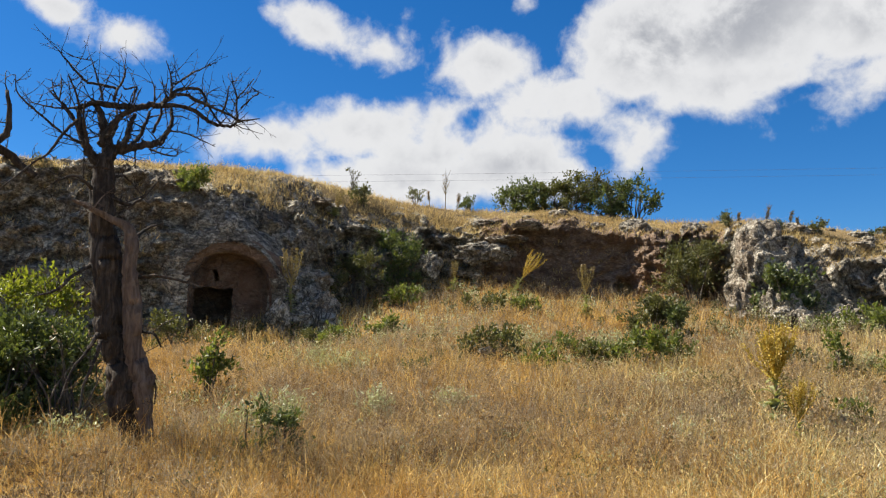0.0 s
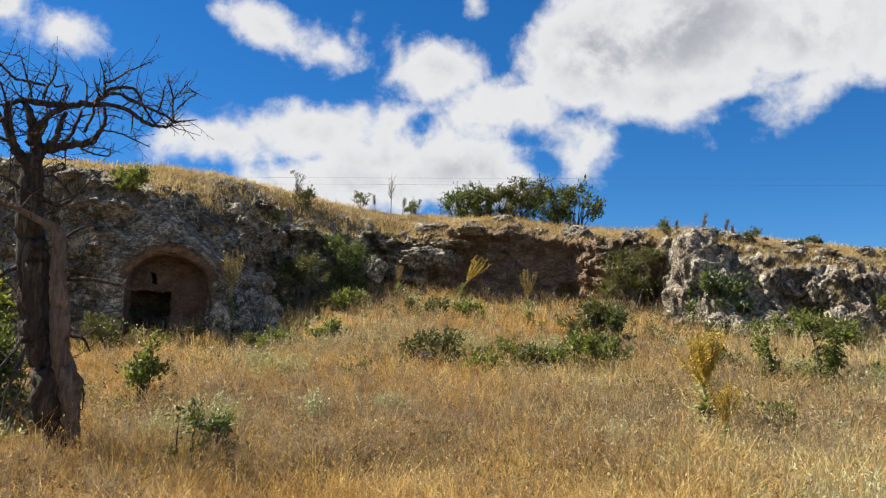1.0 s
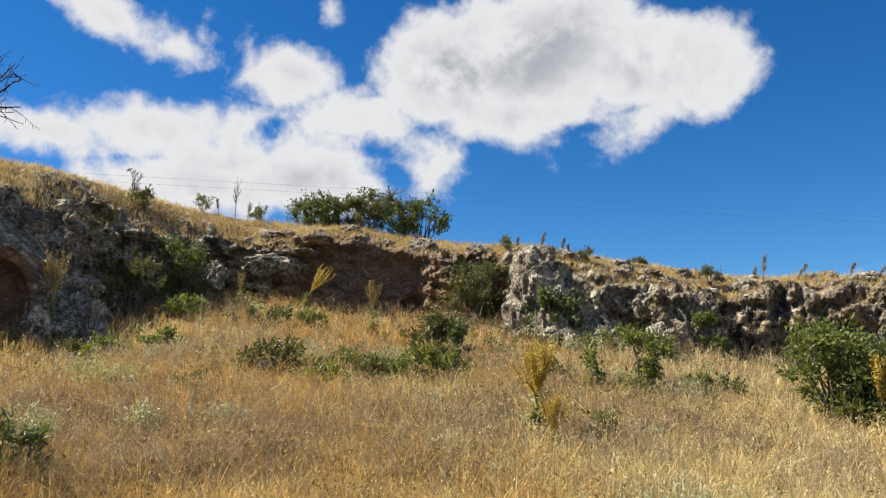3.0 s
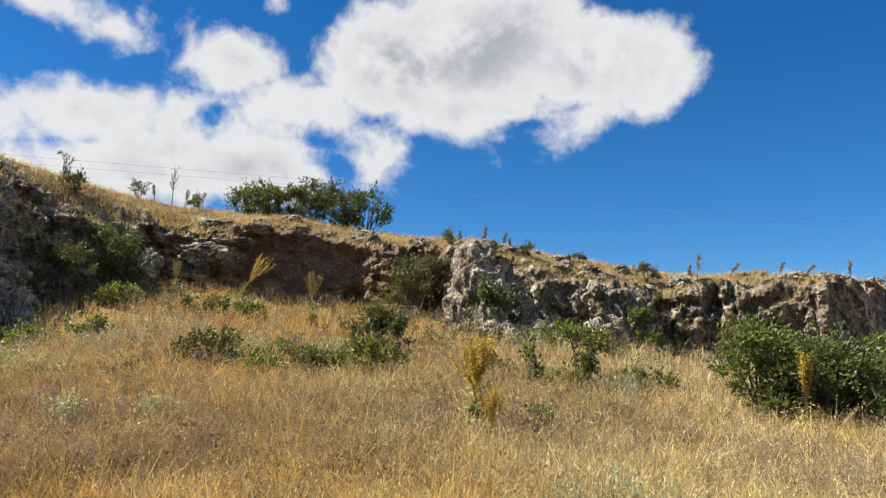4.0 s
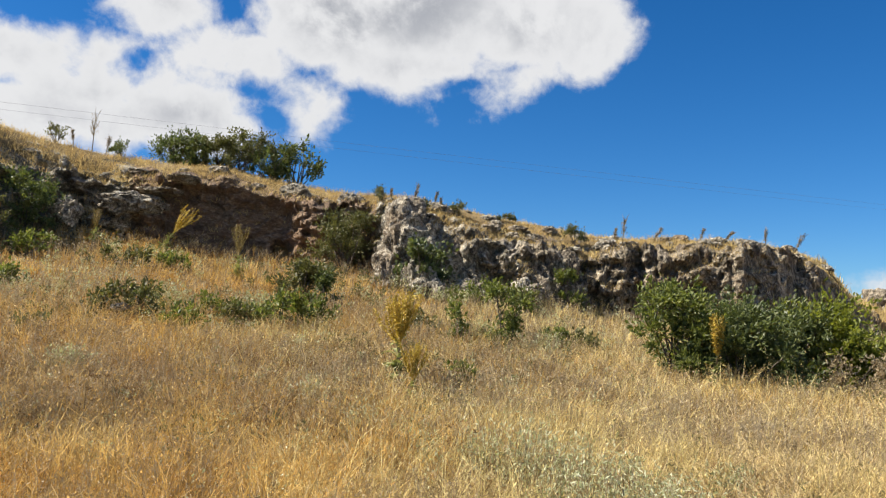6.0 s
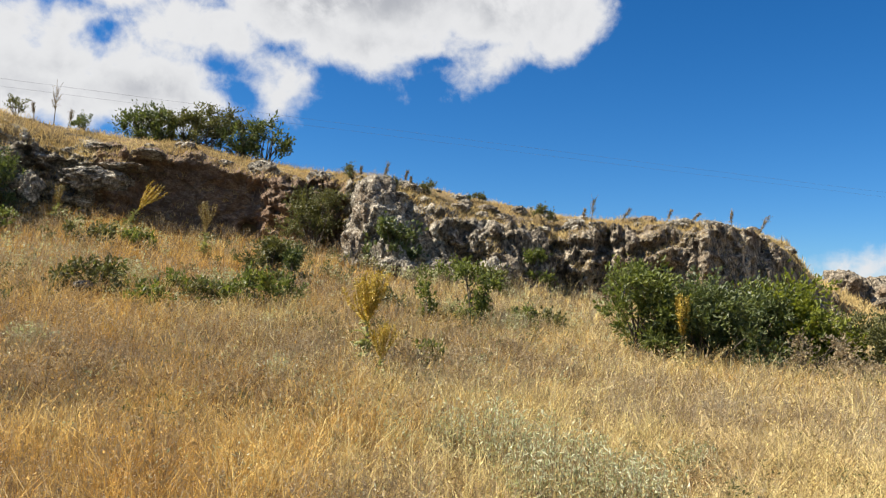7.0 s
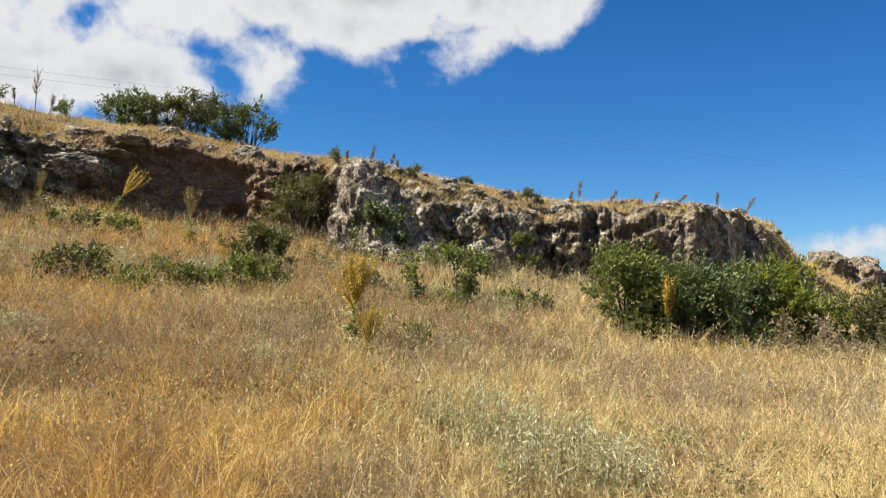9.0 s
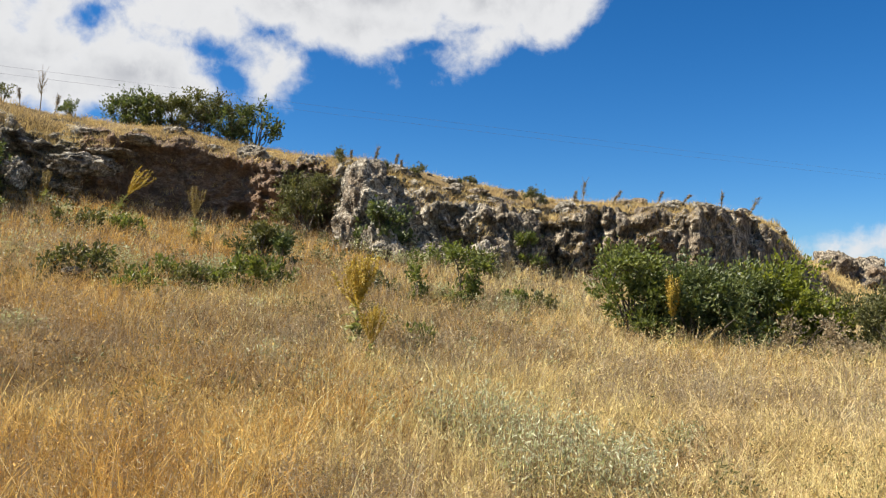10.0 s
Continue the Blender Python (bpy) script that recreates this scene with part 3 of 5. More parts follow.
for kind, az, r, size, turn in BLOCKS_AT:
    boulder(kind, az, r, size, "pale fallen limestone block at the foot of the outcrop", turn=turn, group="blocks below the outcrop")
for kind, az, r, size, turn in ((0, -10.4, 17.6, (.8, .5, .5), 20), (1, -9.6, 18.2, (.7, .5, .75), 60), (2, -12.0, 17.0, (.26, .3, .75), 10)):
    ob = boulder(kind, az, r, size, "grey limestone lump beside the cave mouth", turn=turn, group="lumps beside the cave")
boulder(2, 3.2, 12.9, (.14, .1, .1), "small white stone among low green shoots", up=0.25, name="stone")
boulder(2, -20.2, 8.3, (.07, .06, .05), "small white stone in dry grass", up=0.1, name="stone")


def lodged(kind, az, r, z, size, turn, label, group):
    ob = new("boulder", BOULDERS[kind])
    a = radians(az)
    ob.matrix_basis = Matrix.Translation((r * math.sin(a), r * math.cos(a), z)) @ Matrix.Rotation(radians(turn - az), 4, "Z") @ Matrix.Diagonal((*size, 1))
    return tagged(ob, label, "rock", group)


LODGED = ((2, -6.1, 20.4, 4.75, (.55, .4, .22), 20), (0, 3.0, 21.5, 4.3, (.75, .5, .45), 10), (2, 4.9, 21.6, 4.7, (.55, .4, .2), 170), (2, 6.4, 21.7, 5.1, (.5, .4, .2), 40),
          (0, -10.2, 19.0, 3.3, (.6, .45, .42), 30), (3, -12.3, 18.0, 2.5, (.16, .2, .42), 0), (1, -1.0, 21.1, 3.9, (.35, .3, .42), 60), (1, -3.4, 20.9, 4.1, (.35, .3, .3), 90),
          (0, -10.0, 18.8, 2.65, (.65, .5, .42), 80))
for kind, az, r, z, size, turn in LODGED:
    lodged(kind, az, r, z, size, turn, "pale weathered rock slab jutting from the cliff face", "slabs in the cliff face")
_rng = np.random.default_rng(41)
for k in range(34):
    az = -32 + 84 * k / 33 + float(_rng.uniform(-0.6, 0.6))
    sz = float(_rng.uniform(0.12, 0.34))
    boulder(int(_rng.integers(0, 4)), az, float(hill(FOOT_R, az)) + float(_rng.uniform(0.75, 1.7)), (sz * 1.5, sz, sz * float(_rng.uniform(.5, .9))), "weathered grey stone on the lip of the cliff", turn=float(_rng.uniform(0, 360)), name="stone", group="stones on the lip", up=-0.08)


for k in range(40):
    az = 23.5 + 26 * k / 39 + float(_rng.uniform(-0.5, 0.5))
    sz = float(_rng.uniform(0.07, 0.24))
    boulder(int(_rng.integers(0, 4)), az, float(hill(FOOT_R, az)) + float(_rng.uniform(0.8, 2.9)), (sz * 1.4, sz, sz * float(_rng.uniform(.5, 1.0))), "rubble stone in the thin grass above the low cliff", turn=float(_rng.uniform(0, 360)), name="stone", group="rubble above the low cliff", up=-0.04)


def outcrop(az, r, size, seed, label, up=0.0, turn=0.0, mat=PALE_ROCK):
    """A large rounded rock with hollows, pits and ledges."""
    bm = bmesh.new()
    bmesh.ops.create_icosphere(bm, subdivisions=6, radius=1.0)
    off = Vector((seed * 2.9, seed * 1.7, seed * 0.9))
    for v in bm.verts:
        p = v.co.copy()
        e = Vector((math.copysign(abs(p.x) ** 0.75, p.x), math.copysign(abs(p.y) ** 0.75, p.y), math.copysign(abs(p.z) ** 0.8, p.z)))
        w_ = Vector((e.x * size[0], e.y * size[1], e.z * size[2]))
        d, _ = noise.voronoi(w_ * 1.1 + off + noise.noise_vector(w_ * 1.2) * 0.4)
        k = 0.22 * fbm(w_ * 0.8 + off, 4) + 0.3 * (min(0.35, d[1] - d[0]) - 0.25)
        k += 0.11 * (noise.ridged_multi_fractal(w_ * 2.0 + off, 0.9, 2.2, 6, 1.0, 2.0, noise_basis="PERLIN_ORIGINAL") - 1.1) + 0.06 * fbm(w_ * 6, 4)
        v.co = w_ + p * k
    me = bpy.data.meshes.new("rock_outcrop")
    bm.to_mesh(me)
    bm.free()
    me.materials.append(mat)
    ob = new("rock_outcrop", me)
    a = radians(az)
    ob.matrix_basis = Matrix.Translation((r * math.sin(a), r * math.cos(a), float(hill(FOOT_Z, az)) + up)) @ Matrix.Rotation(radians(turn - az), 4, "Z")
    return tagged(ob, label, "rock")


outcrop(22.7, 20.0, (0.8, 1.0, 1.95), 1, "rounded pale limestone outcrop with hollows and a sunlit edge", 0.1, 12)
outcrop(26.4, 20.5, (1.15, 0.9, 1.55), 2, "lower shoulder of the pale limestone outcrop", 0.0, -10)
outcrop(33.6, 20.5, (1.0, 0.7, 1.25), 3, "rounded tan rock in the low cliff", 0.0, 5, TAN_ROCK)


def far_rock():
    for k, (az, r, size, turn) in enumerate(((54.6, 40, (1.3, 1.2, 1.1), 10), (56.2, 41, (1.9, 1.4, 1.15), 120), (57.8, 42, (1.5, 1.3, 0.85), 250))):
        ob = boulder((1, 3, 0)[k], az, r, size, "distant tan rock outcrop at the end of the cliff", turn=turn, up=0.05, name="rock_outcrop", group="far outcrops")
        ob.data = FAR_ROCKS[k]


far_rock()


# ---- dry grass ----
def ledge_grass():
    """Tufts of dry grass on the flat treads of the rock faces."""
    rng = np.random.default_rng(31)
    V, T, c = [], [], 0
    for ob in [o for o in scene.objects if o.name.startswith("cliff_")]:
        me = ob.data
        n = len(me.polygons)
        nor, cen = np.zeros(n * 3), np.zeros(n * 3)
        me.polygons.foreach_get("normal", nor)
        me.polygons.foreach_get("center", cen)
        nor, cen = nor.reshape(-1, 3), cen.reshape(-1, 3)
        pick = np.where((nor[:, 2] > 0.6) & (patchy(cen[:, 0], cen[:, 1] + cen[:, 2] * 2, 1.6, 1.0) > np.where(cen[:, 0] < -3.2, 0.66, 0.42)) & (cen[:, 2] > np.where(np.abs(np.degrees(np.arctan2(cen[:, 0], cen[:, 1])) - CAVE_AZ) < 5, 4.9, 0)))[0]
        pick = np.repeat(pick, 3)
        pick = pick[rng.uniform(0, 1, len(pick)) < 0.5]
        k = len(pick)
        base = cen[pick] + rng.normal(0, 0.03, (k, 3)) - [0, 0, 0.03]
        tip = base + np.stack([rng.normal(0.02, .06, k), rng.normal(-0.03, .06, k), rng.uniform(.05, .18, k)], 1)
        th = rng.uniform(-0.9, 0.9, k)
        side = np.stack([np.cos(th), np.sin(th), np.zeros(k)], 1) * 0.007
        V.append(np.stack([base - side, base + side, tip], 1).reshape(-1, 3))
        T.append(c + np.arange(k * 3).reshape(-1, 3))
        c += k * 3
    ob = mesh_object("ledge_grass", np.concatenate(V), np.concatenate(T), GRASS_TOP, smooth=False)
    tagged(ob, "sparse dry grass on the ledges of the cliff", "grass", kind="stuff")


def scatter(rng, n, a0, a1, r0, r1, power=1.0):
    """Polar places, evenly spread over the ground."""
    a = rng.uniform(a0, a1, n)
    u = rng.uniform(0, 1, n) ** power
    return a, np.sqrt(r0 * r0 + (r1 * r1 - r0 * r0) * u)


def patchy(x, y, scale, phase):
    """A smooth field of patches between 0 and 1."""
    f = np.sin(x * scale + 1.3 * np.sin(y * scale * 0.7 + phase) + phase) + np.sin(y * scale * 1.3 + 1.7 * np.sin(x * scale * 0.6 + phase * 2))
    f = f + 0.6 * np.sin((x + y) * scale * 2.7 + phase * 3 + np.sin(y * scale * 2.1))
    return np.clip(0.5 + f / 4.4, 0, 1)


def tufts(rng, az, r, per, spread):
    """Gathers blades into tufts, and gives each tuft a height of its own."""
    n = len(az) // per
    k = rng.integers(0, n, len(az))
    loose = rng.uniform(0, 1, len(az)) < 0.25
    size = rng.uniform(0.45, 1.5, n)[k]
    a2 = np.where(loose, az, az[k] + np.degrees(rng.normal(0, spread, len(az)) / r[k]))
    return a2, np.where(loose, r, r[k] + rng.normal(0, spread, len(az))), np.where(loose, 0.75, size)


def grass_field(name, rng, az, r, tall, wide, label, mat, heads=0.5, bend=0.35, height=ground_z, n_bare=True):
    """Single blades of three triangles, some with an ear at the tip. tall: one height or one for each blade."""
    a = np.radians(az)
    x, y = r * np.sin(a), r * np.cos(a)
    tall = np.broadcast_to(tall, x.shape)
    if n_bare:
        ok = rng.uniform(0, 1, len(x)) < 1.35 - 1.2 * patchy(x, y, 2.3, 2.9) ** 1.5 - 0.35 * (patchy(x, y, 6.5, 0.9) > 0.62)
        az, r, a, x, y, tall = az[ok], r[ok], a[ok], x[ok], y[ok], tall[ok]
    z = height(az, r) - 0.03
    n = len(x)
    base = np.stack([x, y, z], 1)
    h = tall * (0.35 + 1.1 * rng.uniform(0, 1, n) ** 1.6) * (0.3 + 0.5 * patchy(x, y, 0.9, 0.4) + 0.4 * patchy(x, y, 3.7, 1.9) + 0.35 * patchy(x, y, 11.0, 0.6))
    th = rng.uniform(0, 2 * np.pi, n)
    lean = np.stack([np.cos(th), np.sin(th), np.zeros(n)], 1) * (h * bend * rng.uniform(0.1, 1.4, n))[:, None]
    lean[:, 0] += h * 0.10
    face = rng.uniform(-0.9, 0.9, n) - a
    side = np.stack([np.cos(face), np.sin(face), np.zeros(n)], 1) * (wide * rng.uniform(0.6, 1.4, n) * 0.5)[:, None]
    up = np.zeros((n, 3))
    up[:, 2] = h
    mid = base + up * 0.55 + lean * 0.3
    tip = base + up * np.sqrt(np.clip(1 - (np.linalg.norm(lean, axis=1) / h)[:, None] ** 2 * 0.5, 0.3, 1)) + lean
    v = np.stack([base - side, base + side, mid + side * 0.8, mid - side * 0.8, tip], 1).reshape(-1, 3)
    i = np.arange(n)[:, None] * 5
    tri = np.concatenate([i + [[0, 1, 2]], i + [[0, 2, 3]], i + [[3, 2, 4]]])
    k = np.where(rng.uniform(0, 1, n) < heads)[0]
    if len(k):
        d = (tip - mid)[k]
        d /= np.linalg.norm(d, axis=1)[:, None]
        L = (0.016 + 0.026 * rng.uniform(0, 1, len(k)))[:, None] * (0.7 + wide / 0.006 * 0.3)
        s = side[k] / np.linalg.norm(side[k], axis=1)[:, None] * L * 0.17
        p = tip[k] - d * L * 0.3
        ear = np.stack([p, p + d * L * 0.45 + s, p + d * L, p + d * L * 0.45 - s], 1).reshape(-1, 3)
        j = len(v) + np.arange(len(k))[:, None] * 4
        v = np.concatenate([v, ear])
        tri = np.concatenate([tri, j + [[0, 1, 2]], j + [[0, 2, 3]]])
    ob = mesh_object(name, v, tri, mat, smooth=False)
    return tagged(ob, label, "grass", kind="stuff")


def mixed_grass(rng, az, r, tall, wide, what, heads, bend):
    """Golden grass that gives way to paler straw towards the open end of the meadow."""
    a = np.radians(az)
    pale = np.clip((az - 16) / 34, -0.35, 0.75) + 0.9 * (patchy(r * np.sin(a), r * np.cos(a), 0.55, 1.2) - 0.4) + rng.normal(0, 0.18, len(az)) > 0.32
    grass_field("dry_grass", rng, az[~pale], r[~pale], tall[~pale], wide, "golden-brown dry grass " + what, GRASS, heads, bend)
    grass_field("straw_grass", rng, az[pale], r[pale], tall[pale], wide, "pale straw-coloured dry grass " + what, STRAW, heads, bend)


def lodged_straw(rng, count, r0, r1, wide):
    """Bleached stalks that lean, break and lie across each other in the grass."""
    az, r = scatter(rng, count, -36, 64, r0, r1)
    a = np.radians(az)
    x, y = r * np.sin(a), r * np.cos(a)
    ok = (r < hill(FOOT_R, az) + 0.1) & (rng.uniform(0, 1, len(x)) < 0.25 + patchy(x, y, 1.4, 3.3))
    az, r, x, y, a = az[ok], r[ok], x[ok], y[ok], a[ok]
    n = len(x)
    p = np.stack([x, y, ground_z(az, r) + rng.uniform(0.04, 0.22, n)], 1)
    th, el = rng.uniform(0, 2 * np.pi, n), np.radians(rng.uniform(-5, 65, n))
    d = np.stack([np.cos(th) * np.cos(el), np.sin(th) * np.cos(el), np.sin(el)], 1)
    L = rng.uniform(0.1, 0.34, n)[:, None]
    s = np.cross(d, np.stack([np.sin(a), np.cos(a), np.zeros(n)], 1))
    s = s / (np.linalg.norm(s, axis=1)[:, None] + 1e-6) * wide * 0.5
    tip = p + d * L - np.array([0, 0, 0.03])
    v = np.stack([p - s, p + s, tip + s * 0.7, tip - s * 0.7], 1).reshape(-1, 3)
    i = np.arange(n)[:, None] * 4
    ob = mesh_object("lodged_straw", v, np.concatenate([i + [[0, 1, 2]], i + [[0, 2, 3]]]), BLEACHED, smooth=False)
    tagged(ob, "bleached broken stalks lying across the dry grass", "straw", kind="stuff")


def build_grass():
    rng = np.random.default_rng(11)
    az, r, size = tufts(rng, *scatter(rng, 165000, -36, 64, 4.0, 8.5, 0.9), 18, 0.05)
    mixed_grass(rng, az, r, 0.38 * size, 0.005, "with ripe ears on the meadow", 0.55, 0.95)
    az, r, size = tufts(rng, *scatter(rng, 160000, -36, 64, 8.3, 14.5), 22, 0.075)
    mixed_grass(rng, az, r, 0.34 * size, 0.008, "on the rising slope", 0.45, 0.95)
    az, r, size = tufts(rng, *scatter(rng, 125000, -38, 64, 14.0, 27), 18, 0.11)
    ok = r < hill(FOOT_R, az) + 0.35
    mixed_grass(rng, az[ok], r[ok], (0.3 * size)[ok], 0.013, "below the cliff", 0.2, 0.8)
    lodged_straw(rng, 34000, 4.0, 8.5, 0.005)
    lodged_straw(rng, 30000, 8.5, 15.0, 0.008)
    az = rng.uniform(-44, 60, 110000)
    r = hill(FOOT_R, az) + 0.7 + 4.0 * rng.uniform(0, 1, 110000)
    grass_field("ridge_grass", rng, az, r, 0.17 * rng.uniform(0.5, 1.3, 110000), 0.011, "golden dry grass along the top of the cliff", GRASS_TOP, 0.0, 1.0, top_z)
    # far side of the slope beyond the cliff's end
    az, r = scatter(rng, 16000, 51, 66, 24, 60)
    grass_field("far_grass", rng, az, r, 0.3, 0.03, "pale dry grass on the far slope", GRASS_TOP, 0.0)


build_grass()
ledge_grass()


def seed_heads(rng, count, r0, r1, w_, k, mat, phase, cut, tall, label, span=(-36, 64)):
    """Thin stems with loose branching tops of small seed heads, in drifts."""
    az, r = scatter(rng, count * 3, *span, r0, r1)
    a = np.radians(az)
    x, y = r * np.sin(a), r * np.cos(a)
    ok = (patchy(x, y, 0.8, phase) * 0.35 + 0.3 * patchy(x, y, 2.6, phase * 0.3) + 0.35 * rng.uniform(0, 1, len(x)) > cut) & (r < hill(FOOT_R, az) + 0.1)
    az, r, x, y, a = az[ok], r[ok], x[ok], y[ok], a[ok]
    n = len(x)
    base = np.stack([x, y, ground_z(az, r)], 1)
    h = rng.uniform(*tall, n)
    top = base + np.stack([rng.normal(0, .07, n), rng.normal(0, .07, n), h], 1)
    side = np.stack([np.cos(a), -np.sin(a), np.zeros(n)], 1) * w_ * 0.5
    V = [np.stack([base - side, base + side, top], 1).reshape(-1, 3)]
    T = [np.arange(n * 3).reshape(-1, 3)]
    c = n * 3
    wide = rng.uniform(0.02, 0.055, n)
    for _ in range(k):
        p = top + np.stack([rng.normal(0, 1, n) * wide, rng.normal(0, 1, n) * wide, rng.uniform(-.09, .03, n)], 1)
        s = w_ * rng.uniform(0.6, 1.6, n)[:, None]
        f = unit(rng, n) * s
        g_ = np.cross(f, unit(rng, n))
        g_ = g_ / (np.linalg.norm(g_, axis=1)[:, None] + 1e-9) * s
        V.append(np.stack([p - f, p + g_, p + f, p - g_], 1).reshape(-1, 3))
        i = c + np.arange(n)[:, None] * 4
        T += [i + [[0, 1, 2]], i + [[0, 2, 3]]]
        c += n * 4
        low = base + (top - base) * rng.uniform(0.45, 0.8, n)[:, None]
        V.append(np.stack([low, low + side * 0.7, p], 1).reshape(-1, 3))
        T.append(c + np.arange(n * 3).reshape(-1, 3))
        c += n * 3
    ob = mesh_object("dry_weeds", np.concatenate(V), np.concatenate(T), mat, smooth=False)
    tagged(ob, label, "weeds", kind="stuff")


def build_weeds():
    rng = np.random.default_rng(23)
    for count, r0, r1, w_, k in ((6000, 4.2, 9, 0.0045, 7), (8500, 9, 15, 0.007, 5), (4500, 15, 21, 0.01, 4)):
        seed_heads(rng, count, r0, r1, w_, k, WEED, 2.2, 0.57, (0.2, 0.5), "grey-brown dried wildflowers with small pale seed heads")
        seed_heads(rng, count // 4, r0, r1, w_, k, BLEACHED, 0.9, 0.6, (0.16, 0.4), "bleached dry grasses with loose fluffy tops")
        seed_heads(rng, count // 2, r0, r1, w_, k, RUSSET, 4.4, 0.57, (0.12, 0.36), "russet-brown withered weeds between the grass")
    seed_heads(rng, 1500, 7.2, 11.5, 0.006, 7, WEED, 1.1, 0.42, (0.2, 0.46), "thick drift of grey dried weeds in the meadow", (-13, 21))
    seed_heads(rng, 1900, 6.8, 11.5, 0.006, 6, RUSSET, 3.0, 0.42, (0.16, 0.4), "thick drift of brown withered weeds in the meadow", (-13, 21))


build_weeds()


def build_undergrowth():
    """Small sage-green and olive herbs in drifts between the dry grass."""
    rng = np.random.default_rng(29)
    for mat, count, phase, thr, size, label in ((SAGE, 1500, 0.3, 0.6, 0.03, "grey-green herbs scattered in the dry grass"), (OLIVE, 1300, 4.1, 0.62, 0.035, "olive-green low herbs scattered in the dry grass")):
        az, r = scatter(rng, count * 2, -36, 64, 4.2, 20, 1.2)
        a = np.radians(az)
        x, y = r * np.sin(a), r * np.cos(a)
        ok = (patchy(x, y, 0.7, phase) * 0.6 + 0.4 * rng.uniform(0, 1, len(x)) > thr) & (r < hill(FOOT_R, az))
        base = np.stack([x, y, ground_z(az, r)], 1)[ok]
        per = 26
        k = np.repeat(np.arange(len(base)), per)
        u = rng.uniform(0.3, 1, len(k))
        at = base[k] + np.stack([rng.normal(0, .05, len(k)), rng.normal(0, .05, len(k)), u * (0.2 + 0.22 * rng.uniform(0, 1, len(base)))[k]], 1)
        s = Soup()
        leaves(s, rng, at, size * (0.7 + r[ok][k][:, None] / 14).ravel(), 0.7, 0.35)
        tagged(s.make("meadow_herbs", mat, None, False), label, "herbs", kind="stuff")


build_undergrowth()


# ---- bushes and herbs ----
def bush(name, az, r, wide, high, mat, label, seed, leaf=0.05, count=5000, clumps=16, group="", stems=5, sink=0.0, lean=0.0, spread=1.0, ragged=0.5, bark=TWIG, category="bush", slim=0.5, up=0.0):
    """Stems that fork into clumps of leaves, with an uneven outline."""
    rng = np.random.default_rng(seed)
    root = thing(name, polar(az, r, -sink + up) , label, category, group)
    root.matrix_basis = Matrix.Translation(root.matrix_basis.translation) @ Matrix.Rotation(radians(-az), 4, "Z")
    cl = []
    for i in range(clumps):
        th, u = rng.uniform(0, 2 * math.pi), rng.uniform(0, 1) ** 0.6
        zz = rng.uniform(0.12, 0.9) if i > 2 else rng.uniform(0.75, 0.95)
        belt = math.sqrt(max(0.05, 1 - (zz * 1.05 - 0.35) ** 2 * 1.4))
        cl.append((u * belt * math.cos(th) * wide * 0.45 * spread + lean * zz, u * belt * math.sin(th) * wide * 0.4, zz * high * rng.uniform(0.85, 1.08)))
    cl = np.array(cl)
    rad = rng.uniform(0.12, 0.3, clumps) * min(wide, high * 1.4) * 0.8
    for s in range(stems):
        soup = Soup()
        mine = [c for k, c in enumerate(cl) if k % stems == s]
        foot = Vector((rng.normal(0, wide * 0.06), rng.normal(0, wide * 0.06), -0.05))
        for c in mine:
            mid = foot.lerp(Vector(c), 0.5) + Vector((rng.normal(0, .05), rng.normal(0, .05), high * 0.06))
            pts, rr = smooth_line([foot, mid, Vector(c)], [high * 0.012 + 0.004, high * 0.008 + 0.003, 0.002], 3)
            tube(soup, pts, rr, 5)
            for _ in range(3):
                q = Vector(c) + Vector(unit(rng, 1)[0]) * rng.uniform(0.2, 1.1) * rad.mean()
                tube(soup, [mid.lerp(Vector(c), 0.6), q], [0.004, 0.0015], 4)
        if mine:
            soup.make("stem", bark, root)
    # leaves gathered in sprays at the twig ends, a few of them reaching out of the outline
    sprays = max(6, count // 14)
    share = rng.choice(clumps, sprays, p=rad ** 2 / (rad ** 2).sum())
    out = unit(rng, sprays)
    reach = np.clip(np.abs(rng.normal(0.7, 0.28 * (0.6 + ragged), sprays)), 0.1, 1.15)
    reach = np.where(rng.uniform(0, 1, sprays) < 0.1 * ragged, reach * 1.45, reach)
    tips = cl[share] + out * (rad[share] * reach)[:, None] * np.array([1, 1, 0.8])
    tips[:, 2] = np.abs(tips[:, 2])
    which = rng.integers(0, sprays, count)
    along = rng.uniform(-1.6, 1.0, count)[:, None]
    heading = out + np.array([0, 0, 0.35])
    at = tips[which] + heading[which] * along * leaf * 1.1 + rng.normal(0, leaf * 0.55, (count, 3))
    at[:, 2] = np.abs(at[:, 2])
    soup = Soup()
    leaves(soup, rng, at, leaf * 1.12, 0.2, slim, heading[which] * 0.7)
    soup.make("foliage", mat, root, False)
    return root


